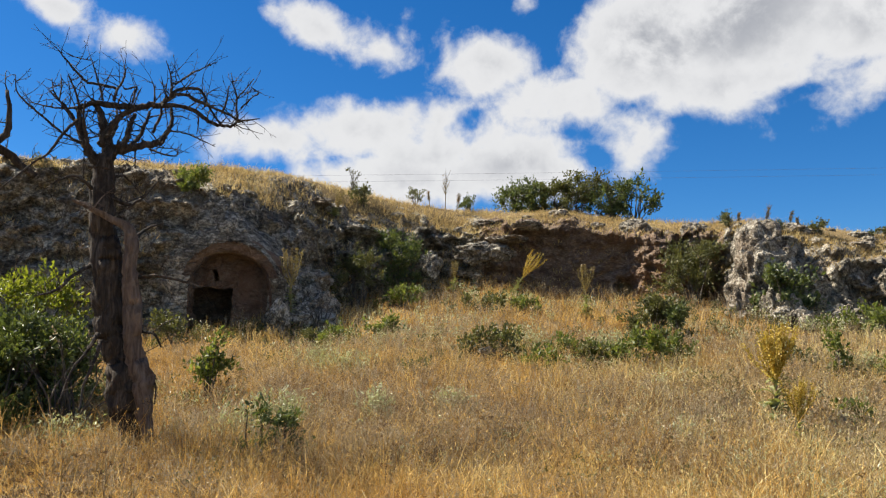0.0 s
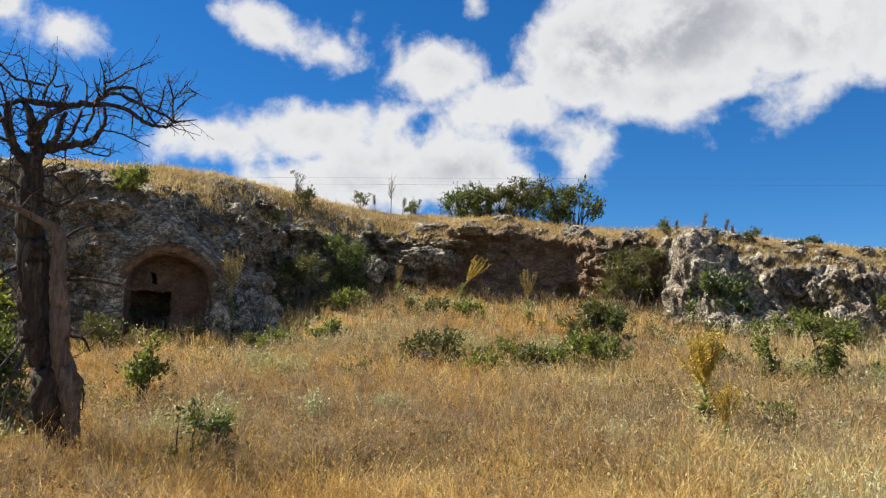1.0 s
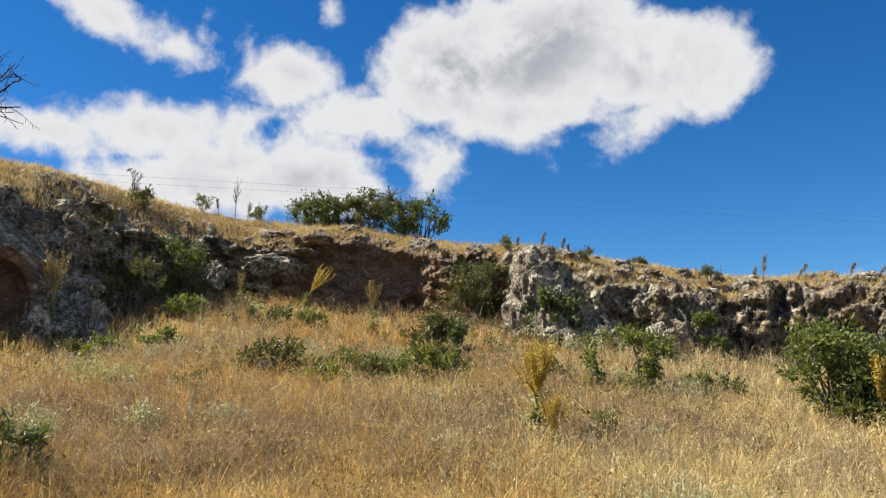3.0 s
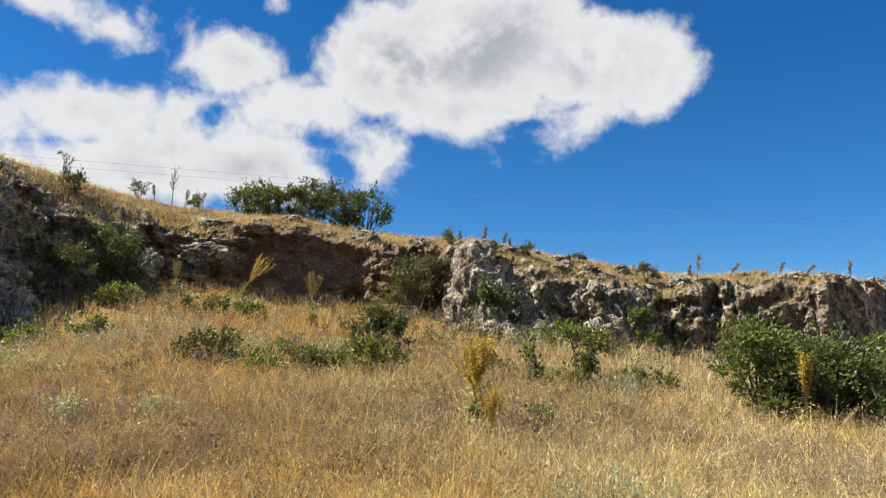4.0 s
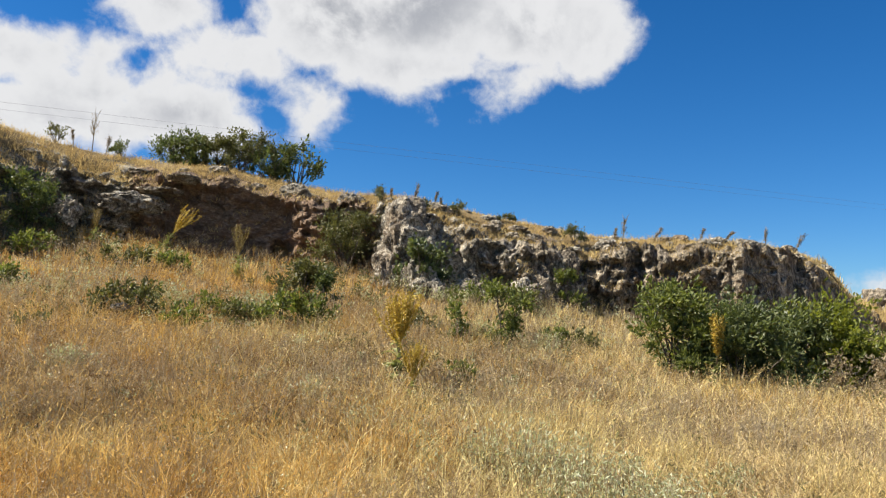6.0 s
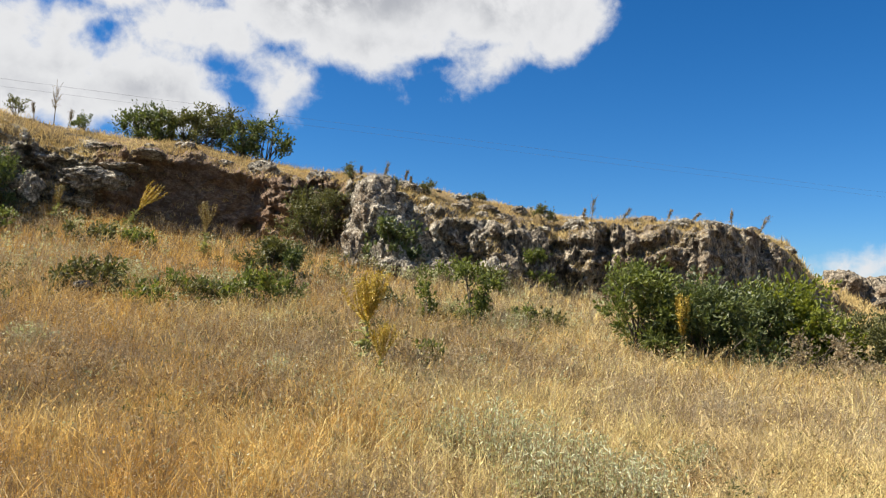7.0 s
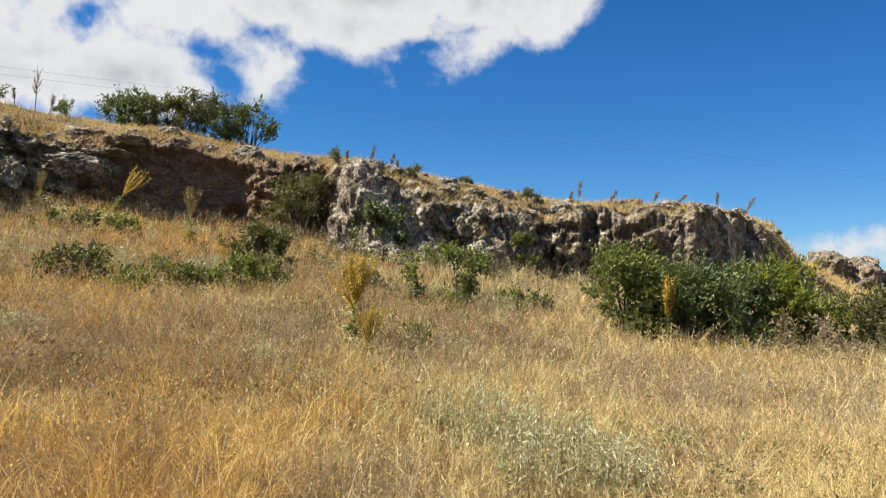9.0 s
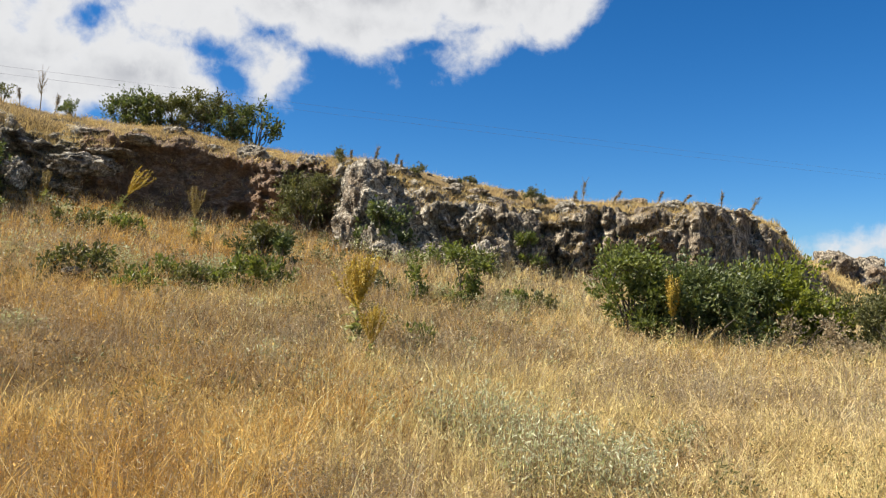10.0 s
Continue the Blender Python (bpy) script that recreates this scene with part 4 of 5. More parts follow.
def herb(az, r, wide, high, mat, label, seed, name="herb", stems=26, leaf=0.03, group="", per=13, slim=0.25, category="plant"):
    """Upright thin stems with narrow leaves."""
    rng = np.random.default_rng(seed)
    root = thing(name, polar(az, r), label, category, group)
    st, lv = Soup(), []
    for _ in range(stems):
        f = Vector((rng.normal(0, wide * 0.2), rng.normal(0, wide * 0.2), -0.03))
        t = f + Vector((rng.normal(0, wide * 0.2), rng.normal(0, wide * 0.2), high * rng.uniform(0.55, 1.1)))
        mid = f.lerp(t, 0.5) + Vector((rng.normal(0, .02), rng.normal(0, .02), 0))
        tube(st, [f, mid, t], [0.0035, 0.0028, 0.001], 4)
        for _ in range(per):
            u = rng.uniform(0.25, 1)
            p = f.lerp(mid, u * 2) if u < 0.5 else mid.lerp(t, u * 2 - 1)
            lv.append(p + Vector(rng.normal(0, 0.012, 3)))
    tagged(st.make("stem", STALK, root), kind="stuff")
    s = Soup()
    leaves(s, rng, np.array([list(p) for p in lv]), leaf, 0.6, slim)
    s.make("foliage", mat, root, False)
    return root


# large bushes on the meadow
bush("bush", 42.6, 13.4, 1.4, 1.72, GREEN, "tall leafy green bush on the dry meadow", 1, 0.075, 5200, 20, ragged=1.0)
bush("bush", 46.6, 13.8, 2.2, 1.42, DARK_GREEN, "broad dark green bush beside a yellow mullein", 2, 0.07, 9500, 30, ragged=0.9)
bush("bush", 49.6, 14.6, 1.8, 1.42, DARK_GREEN, "broad dark green bush in the thicket", 21, 0.07, 5200, 18, ragged=0.9)
bush("bush", 51.6, 15.0, 2.0, 1.6, LIME, "yellow-green leafy bush lit by the sun", 3, 0.08, 7000, 24, ragged=1.0)
bush("dry_bush", 53.6, 14.6, 1.9, 0.75, WEED, "grey dried bush at the edge of the thicket", 4, 0.05, 3500, 16)
bush("bush", 57.0, 16.0, 2.4, 1.15, OLIVE, "olive-green bush at the end of the thicket", 5, 0.06, 7000, 20)
bush("bush", 59.5, 15.0, 2.2, 1.1, OLIVE, "olive-green bush at the end of the thicket", 51, 0.06, 5000, 18)
# One bush's light and shade as leaf colours: yellow-green lit top, dark lower part.
bush("bush", -28.8, 11.5, 1.5, 2.15, LIME, "bush near the dead tree, its sunlit top put into yellow-green leaves", 6, 0.06, 5200, 20, ragged=0.9)
bush("bush", -26.9, 10.7, 1.7, 1.45, DARK_GREEN, "dark-leaved bush in front, coloured as the shaded lower part of the yellow-green one", 62, 0.06, 6000, 20, ragged=0.9)
bush("bush", -30.0, 10.6, 1.9, 1.55, DARK_GREEN, "dense green bush near the dead tree", 61, 0.075, 7000, 22)
bush("bush", 15.4, 16.0, 1.1, 1.05, OLIVE, "leafy olive-green bush on the slope below the cliff", 7, 0.07, 2600, 13, ragged=1.1)
bush("bush", 16.9, 15.6, 0.6, 0.75, DARK_GREEN, "small dark bush beside a larger one", 71, 0.06, 1400, 7)
# on the cliff
bush("bush", 18.0, 20.5, 1.8, 1.75, OLIVE, "olive-green bush growing from the cliff foot", 8, 0.06, 7000, 20)
bush("bush", -3.6, 20.5, 1.7, 1.45, DARK_GREEN, "dark green bush against the rock face", 9, 0.07, 5000, 18, ragged=0.8)
bush("bush", -6.4, 19.6, 1.4, 1.4, OLIVE, "olive bush in a cleft of the cliff", 91, 0.06, 3000, 12, ragged=0.8)
bush("bush", 34.8, 19.9, 0.85, 1.05, GREEN, "round green bush at the foot of the cliff", 10, 0.07, 2200, 9)
bush("fig_bush", 23.9, 18.75, 1.1, 1.0, DARK_GREEN, "fig-like shrub climbing over the pale outcrop", 12, 0.09, 1500, 10, up=0.25, slim=0.8, ragged=0.7)
bush("bush", -18.6, 18.2, 1.1, 0.6, GREEN, "green bush on the lip of the cliff above the cave", 13, 0.06, 1800, 9, up=-0.2, ragged=0.9)
bush("bush", -27.6, 19.6, 1.0, 0.6, OLIVE, "olive shrub on the lip of the cliff", 131, 0.06, 1100, 8, up=-0.5)
bush("bush", -6.1, 21.9, 0.9, 0.5, OLIVE, "olive shrub on the grassy brow", 14, 0.06, 900, 8, ragged=1.1)
bush("bush", -19.0, 15.6, 1.0, 0.7, OLIVE, "low olive bush in the grass by the cave", 141, 0.06, 1500, 8)
# ridge shrubs against the sky
bush("ridge_bush", 7.4, 24.9, 2.2, 1.05, DARK_GREEN, "dark spreading shrub on the ridge against the sky", 15, 0.075, 3400, 14, ragged=0.9)
bush("ridge_bush", 10.2, 24.6, 2.6, 1.15, OLIVE, "dark spreading shrub on the ridge against the sky", 16, 0.075, 3900, 16, ragged=0.9)
bush("ridge_bush", 14.2, 24.6, 1.7, 1.65, DARK_GREEN, "open dark shrub on the ridge with sky between its leaves", 17, 0.12, 900, 14, ragged=1.2)
bush("ridge_bush", 5.7, 24.9, 1.5, 0.95, DARK_GREEN, "dark spreading shrub on the ridge against the sky", 181, 0.075, 2200, 10, ragged=0.9)
bush("ridge_bush", 8.9, 24.9, 2.6, 0.95, OLIVE, "dark spreading shrub on the ridge against the sky", 182, 0.075, 3900, 14, ragged=0.9)
bush("ridge_bush", 12.3, 24.4, 2.0, 1.2, DARK_GREEN, "dark spreading shrub on the ridge against the sky", 18, 0.08, 2400, 12, ragged=0.9)
bush("sapling", -2.1, 24.2, 0.7, 0.62, OLIVE, "thin small sapling on the ridge", 19, 0.06, 350, 9, ragged=1.1, category="tree")
bush("sapling", 2.0, 24.5, 0.75, 0.52, DARK_GREEN, "small round-topped sapling on the ridge", 20, 0.06, 700, 7, category="tree")
bush("bare_shrub", -6.7, 22.8, 0.6, 0.75, OLIVE, "nearly bare twiggy shrub on the brow", 22, 0.05, 150, 12, ragged=1.2)
bush("bush", 34.9, 21.9, 0.7, 0.5, OLIVE, "small grey-olive shrub on the cliff top", 23, 0.05, 900, 7)
for k, (az, r, w_, h_) in enumerate(((23.6, 20.6, .5, .3), (26, 21.2, .8, .3), (29.9, 22, .9, .25), (20.5, 21.4, .6, .4))):
    bush("bush", az, r, w_, h_, OLIVE, "low olive tuft on the cliff top", 200 + k, 0.05, 600, 6, group="tufts on the cliff top")
# low shoots on the meadow
LOW = ((3.2, 13.2, 1.0, .62), (7.1, 12.6, .5, .42), (14.1, 13.2, 1.0, .62), (10.5, 13.4, 1.0, .45), (12.4, 13.6, .7, .4), (-3.1, 19.0, 1.5, .45), (2.8, 18.1, 1.4, .42),
       (6.1, 18.7, .9, .3), (-8.0, 15.6, .9, .42), (-9.9, 16, .6, .3), (27.8, 10.5, .36, .3), (34, 14.4, .6, .36), (-2.2, 11.9, .4, .26), (4.6, 13.8, .6, .35),
       (-4.4, 15.5, .7, .4), (36.2, 14.6, .5, .3), (29.3, 18.2, 1.2, .5), (27.2, 18, .8, .45), (31.5, 18.3, .8, .5), (8.8, 13.9, .6, .35), (16.8, 13.6, .5, .45), (24.5, 13.6, .5, .4))
for k, (az, r, w_, h_) in enumerate(LOW):
    bush("low_shrub", az, r, w_ * 1.25, h_ * 1.0, OLIVE if k % 3 == 0 else GREEN, "low leafy green shoots in the dry grass", 300 + k, 0.07, int(420 + 1100 * w_ * h_), 13, ragged=1.4, group="low green shoots", stems=4, slim=0.6)
# saplings
bush("sapling", -16.6, 11.2, 0.62, 0.95, GREEN, "thin green sapling among dry weeds", 31, 0.07, 700, 9, stems=3, ragged=0.8, category="tree")
bush("low_shrub", -13.4, 7.9, 0.55, 0.7, DARK_GREEN, "sparse dark shrub among grey weeds", 32, 0.05, 420, 11, stems=4, ragged=1.5)
bush("low_shrub", -11.0, 8.0, 0.45, 0.6, DARK_GREEN, "sparse dark shrub among grey weeds", 33, 0.05, 380, 10, stems=4, ragged=1.5)
bush("sapling", 30.6, 13.4, 0.85, 1.1, GREEN, "slender green sapling on the meadow", 34, 0.075, 1100, 11, stems=4, ragged=1.0, category="tree")
bush("sapling", 26.7, 13.1, 0.5, 0.72, GREEN, "slender green sapling on the meadow", 35, 0.07, 420, 8, stems=3, ragged=1.0, category="tree")
# grey-green herbs
HERBS = ((32.8, 6.2, .55, .62), (35.5, 6.0, .6, .5), (38.1, 5.8, .65, .62), (30.2, 6.4, .4, .5), (40.6, 5.6, .5, .4), (26, 6.6, .3, .34), (-4.8, 9.3, .4, .46), (-9.2, 13.2, .8, .5),
         (-7.0, 12.4, .9, .45), (-11.5, 9.2, .7, .5), (-14.2, 8.6, .6, .5), (24.6, 7.2, .4, .35), (43, 6.4, .5, .35), (21.0, 7.4, .35, .35), (46.5, 7.4, .5, .3), (12.0, 14.4, .9, .45), (6, 14.3, .8, .4), (-23.5, 11.0, .8, .5), (-25.5, 9.4, .6, .4),
         (42.5, 5.5, .6, .5), (44.5, 5.9, .5, .42), (36.8, 5.3, .5, .5), (34, 6.9, .5, .45), (39.5, 6.6, .5, .4), (0.5, 9.5, .4, .4), (17.5, 8.5, .4, .36), (28.5, 13.7, .7, .4), (33, 13.2, .6, .4))
for k, (az, r, w_, h_) in enumerate(HERBS):
    herb(az, r, w_, h_ * 1.15, SAGE, "grey-green narrow-leaved herb in the dry grass", 400 + k, stems=int(34 + 70 * w_), group="grey-green herbs", leaf=0.04 if r < 8 else 0.055)
DRY = ((21.9, 6.4, .5, .32), (23.5, 6.9, .5, .3), (24.2, 7.9, .6, .3), (-13.0, 8.6, .8, .45), (-16, 8.4, .6, .35), (-24.5, 7.2, .5, .5), (-25.8, 6.9, .5, .45), (26.5, 9.9, .9, .3), (-19.8, 8.0, .6, .35), (2.5, 6.9, .4, .35), (45, 13.0, 1.4, .45), (50.5, 13.6, 1.5, .5), (55, 14, 1.2, .55))
for k, (az, r, w_, h_) in enumerate(DRY):
    herb(az, r, w_, h_, WEED, "pale grey dried thistle clump", 500 + k, name="dry_thistle", stems=int(22 + 30 * w_), group="dried thistles", leaf=0.03 if r < 9 else 0.045, slim=0.5)


THISTLES = []
for k in range(3):
    THISTLES.append(herb(20 + k * 2, 8.4 + k * 0.3, 0.5, 0.4, WEED, "grey dried thistle clump in the golden grass", 560 + k, name="dry_thistle", stems=34, group="dried thistle drift", leaf=0.032, slim=0.55))
_rng = np.random.default_rng(57)
for k in range(84):
    zone = ((18, 31, 6.6, 10.5), (-12, 10, 8.2, 12.0), (32, 52, 8.5, 12.5), (-31, -14, 6.4, 9.5))[k % 4]
    az, r = float(_rng.uniform(*zone[:2])), float(_rng.uniform(*zone[2:]))
    copy_thing(THISTLES[k % 3], Matrix.Translation(polar(az, r)) @ Matrix.Rotation(float(_rng.uniform(0, 6.28)), 4, "Z") @ Matrix.Diagonal((1, 1, 1, 1)))
bush("bare_shrub", -25.9, 9.9, 1.3, 1.3, WEED, "leafless grey shrub with arching twigs", 58, 0.03, 160, 26, stems=8, ragged=1.2)
bush("bare_shrub", -9.3, 17.2, 1.2, 1.0, WEED, "leafless grey shrub at the cliff foot", 59, 0.03, 200, 20, stems=7, ragged=1.2)


# ---- mulleins ----
def spike_mesh(seed, mat=YELLOW, long=1.0):
    """A flower-covered branch, one long along z."""
    rng = np.random.default_rng(seed)
    s = Soup()
    bow = lambda u: 0.09 * np.sin(u * 2.9)
    pts = [(float(bow(u)), 0, u * long) for u in np.linspace(0, 1, 7)]
    n = 100
    u = rng.uniform(0.12, 1, n)
    at = np.stack([bow(u) + rng.normal(0, 0.02, n), rng.normal(0, 0.02, n), u * long], 1)
    leaves(s, rng, at, 0.05, 0.3, 0.8)
    tube(s, pts, [0.016, 0.015, 0.013, 0.012, 0.01, 0.008, 0.004], 5)
    ob = s.make("flower_spike", mat, None, False)
    me = ob.data
    bpy.data.objects.remove(ob)
    return me


def felt_leaf_mesh():
    """A long felted leaf with a folded midrib, arching along x."""
    v, q = [], []
    for i, u in enumerate(np.linspace(0, 1, 7)):
        w_ = 0.27 * math.sin(math.pi * min(1, 0.12 + u * 0.9)) ** 0.8
        z = 0.35 * math.sin(u * 2.2) - 0.3 * u * u
        v += [(u, -w_, z + 0.05), (u, -w_ * 0.5, z + 0.01), (u, 0, z - 0.02), (u, w_ * 0.5, z + 0.01), (u, w_, z + 0.05)]
    for i in range(6):
        q += [(i * 5 + j, (i + 1) * 5 + j, (i + 1) * 5 + j + 1, i * 5 + j + 1) for j in range(4)]
    ob = mesh_object("leaf", v, np.array(q), FELT)
    me = ob.data
    bpy.data.objects.remove(ob)
    return me


SPIKES, FELT_LEAF = [spike_mesh(s) for s in (1, 2, 3)], felt_leaf_mesh()
FADED_SPIKES = [spike_mesh(s, FADED) for s in (4, 5, 6)]


def mullein(az, r, high, label, seed, leafy=0.5, crown=0.3, branches=26, tilt=(0, 0), leaf=0.2, up=0.0, spread=0.42, group="mulleins", spikes=SPIKES):
    """A leafy stem with a rosette and a candelabrum of flower spikes."""
    rng = np.random.default_rng(seed)
    base = Matrix.Translation(polar(az, r, up)) @ Matrix.Rotation(radians(-az), 4, "Z") @ Matrix.Rotation(radians(tilt[0]), 4, "Y") @ Matrix.Rotation(radians(tilt[1]), 4, "X")
    root = thing("mullein", base, label, "plant", group)
    s = Soup()
    tube(s, [(0, 0, -0.05), (0.01, 0, high * 0.3), (0, 0.01, high * 0.6), (0.005, 0, high * 0.97)], [0.022, 0.019, 0.014, 0.004], 7)
    s.make("stem", STALK, root)

    def piece(name, me, m):
        ob = new(name, me)
        ob.parent = root
        ob.matrix_basis = m

    for k in range(int(96 * leafy + 8)):
        u = rng.uniform(0, 1) ** 1.3
        z = 0.02 + u * leafy * high
        size = leaf * (1.25 - 0.75 * u) * rng.uniform(0.7, 1.2)
        m = Matrix.Translation((0, 0, z)) @ Matrix.Rotation(k * 2.4 + rng.normal(0, .2), 4, "Z") @ Matrix.Rotation(radians(rng.uniform(-45, 15)), 4, "Y") @ Matrix.Diagonal((size, size, size, 1))
        piece("leaf", FELT_LEAF, m)
    for k in range(branches):
        u = rng.uniform(0, 1)
        z = high * (leafy + 0.42 * u * (1 - leafy))
        out = spread * rng.uniform(0.15, 1.0) * (1.15 - u * 0.4)
        size = (high - z) * rng.uniform(0.62, 1.02)
        m = Matrix.Translation((0, 0, z)) @ Matrix.Rotation(k * 2.4, 4, "Z") @ Matrix.Rotation(out, 4, "Y") @ Matrix.Diagonal((size, size, size, 1))
        piece("flower_spike", spikes[k % 3], m)
    if branches:
        piece("flower_spike", spikes[0], Matrix.Translation((0, 0, high * leafy)) @ Matrix.Diagonal((0.2, 0.6, high * (1 - leafy), 1)))
    return root


mullein(22.9, 9.66, 1.4, "tall yellow mullein with many flower spikes and felted leaves", 1, 0.5, branches=36, tilt=(2, 0), spread=0.7, leaf=0.24, up=-0.1)
mullein(24.15, 8.6, 0.95, "smaller yellow mullein beside a tall one", 2, 0.5, branches=22, tilt=(3, 0), leaf=0.14, spread=0.62, up=-0.08)
mullein(45.2, 13.0, 1.3, "yellow mullein in front of a dark bush", 3, 0.42, branches=20, leaf=0.24, spread=0.3)
mullein(10.5, 18.6, 1.3, "slim faded mullein below the brown rock wall", 4, 0.4, branches=14, spread=0.42, spikes=FADED_SPIKES)
mullein(4.9, 20.4, 1.45, "leaning yellow mullein at the foot of the cliff", 5, 0.4, branches=14, tilt=(36, 0), spread=0.4, leaf=0.2)
mullein(-11.2, 17.2, 1.9, "tall dry mullein beside the cave mouth", 6, 0.5, branches=13, spread=0.4, spikes=FADED_SPIKES)
mullein(-8.2, 20.7, 0.8, "faded mullein on the rock ledge", 7, 0.3, branches=11, tilt=(15, 0), spread=0.45, spikes=FADED_SPIKES)
mullein(0.9, 20.6, 0.9, "short faded mullein at the cliff foot", 8, 0.4, branches=11, spread=0.45, spikes=FADED_SPIKES)


def dry_stalk(az, r, high, tilt, seed, label="dead mullein stalk with a feathery top against the sky", mat=STALK, up=0.0):
    rng = np.random.default_rng(seed)
    base = Matrix.Translation(polar(az, r, up)) @ Matrix.Rotation(radians(-az), 4, "Z") @ Matrix.Rotation(radians(tilt), 4, "Y")
    root = thing("dry_stalk", base, label, "plant", "stalks on the ridge")
    s = Soup()
    tube(s, [(0, 0, -0.1), (0.01, 0, high * 0.5), (0, 0, high)], [0.014, 0.012, 0.004], 5)
    s.make("stem", mat, root)
    s = Soup()
    for k in range(16):
        z = high * rng.uniform(0.4, 0.92)
        th, L = rng.uniform(0, 6.28), high * rng.uniform(0.14, 0.3)
        tube(s, [(0, 0, z), (math.cos(th) * L * 0.45, math.sin(th) * L * 0.45, z + L)], [0.009, 0.004], 4)
    u = rng.uniform(0.45, 1, 160)
    leaves(s, rng, np.stack([rng.normal(0, .05 * high, 160), rng.normal(0, .05 * high, 160), u * high], 1), 0.032, 0.5, 0.6)
    s.make("seed_head", mat, root, False)


for k, (az, r, h_, tl) in enumerate(((22.9, 20.6, .62, 12), (21.2, 20.9, .4, 5), (25, 21, .4, 0), (37.7, 22.2, .52, 8), (38.3, 22.3, .78, 6), (40.2, 22.7, .6, 38), (43.5, 23, .5, 22), (45.0, 23.3, .5, 45),
                                     (47.9, 23.6, .58, 2), (49.5, 23.8, .72, 28), (51.1, 24.2, .4, 50), (0.17, 24.0, 1.15, 1), (1.0, 24.6, .6, 10), (-1.0, 24.0, .5, -6), (24.4, 21.4, .45, 15))):
    dry_stalk(az, r, h_, tl, 600 + k)


# ---- dry umbels near the path ----
def dry_umbel(az, r, high, seed):
    """A brown branching stalk whose rays end in dark flat seed heads."""
    rng = np.random.default_rng(seed)
    root = thing("dry_umbel", polar(az, r), "brown dried umbel weed with dark flat seed heads", "plant", "dried umbels")
    stem, heads = Soup(), Soup()
    tip = Vector((rng.normal(0, .06), rng.normal(0, .06), high))
    tube(stem, [(0, 0, -0.05), tip * 0.5, tip], [0.0045, 0.0038, 0.0025], 5)
    for k in range(int(rng.integers(4, 8))):
        u = rng.uniform(0.45, 1.0)
        top = tip * u + Vector((rng.normal(0, .08), rng.normal(0, .08), rng.uniform(0.05, 0.16)))
        tube(stem, [tip * (u * 0.9), top], [0.0028, 0.0016], 4)
        for _ in range(14):
            p = top + Vector((rng.normal(0, .02), rng.normal(0, .02), rng.uniform(0.012, 0.026)))
            tube(heads, [top, p], [0.0012, 0.0012], 3)
            leaves(heads, rng, np.array([list(p)]), 0.013, 0.4, 0.8)
    stem.make("stem", STALK, root)
    tagged(heads.make("seed_head", RUSSET, root, False), kind="stuff")


for k, (az, r, h_) in enumerate(((-27.2, 5.6, .62), (-25.8, 5.9, .7), (-24.4, 5.5, .58), (-23.2, 6.1, .66), (-26.4, 6.4, .6), (-21.6, 6.0, .5), (-28.4, 6.2, .64),
                                 (2.4, 6.9, .62), (4.0, 7.4, .5), (-4.0, 6.6, .52), (9.5, 7.2, .46), (14.0, 6.8, .44), (29.0, 6.4, .5), (20.4, 7.0, .5))):
    dry_umbel(az, r, h_, 700 + k)


# ---- dead trees ----
def limb(parent, name, pts, radii, rng, mat=BARK, twigs=0, sides=8, rough=0.12, twig_len=0.45, bias=0.5, crook=0.22):
    """A crooked limb with its own twigs."""
    line, rad = smooth_line(pts, radii, 5)
    line = [p + rng.normal(0, 1, 3) * r * crook for p, r in zip(line, rad)]
    s = Soup()
    tube(s, line, rad, sides, rough, rng)
    bough = s.make(name, mat, parent, True)
    s = Soup()
    for _ in range(twigs):
        i = int(rng.integers(max(1, len(line) // 6), len(line)))
        p = Vector(line[i])
        d = (Vector(unit(rng, 1)[0]) + Vector((0, 0, bias))).normalized()
        L = twig_len * rng.uniform(0.25, 1.0)
        pts2, q = [p], p
        for k in range(4):
            d = (d + Vector(unit(rng, 1)[0]) * 0.22).normalized()
            q = q + d * L / 4
            pts2.append(q)
        r0 = max(0.004, min(rad[i] * 0.45, 0.009))
        tube(s, pts2, [r0, r0 * .85, r0 * .7, r0 * .55, 0.0025], 4)
        for m in (1, 2, 3):
            e = (d * 0.5 + Vector(unit(rng, 1)[0])).normalized()
            tube(s, [pts2[m], pts2[m] + e * min(0.09, L * 0.22)], [r0 * .6, 0.002], 3)
    for i in range(2, len(line) - 1, 2):
        # short spurs along the bough
        e = Vector(unit(rng, 1)[0])
        tube(s, [Vector(line[i]), Vector(line[i]) + e * (rad[i] + rng.uniform(0.02, 0.07))], [0.006, 0.0025], 3)
    if twigs:
        tagged(s.make("twig", mat, bough, True), kind="stuff")
    return bough


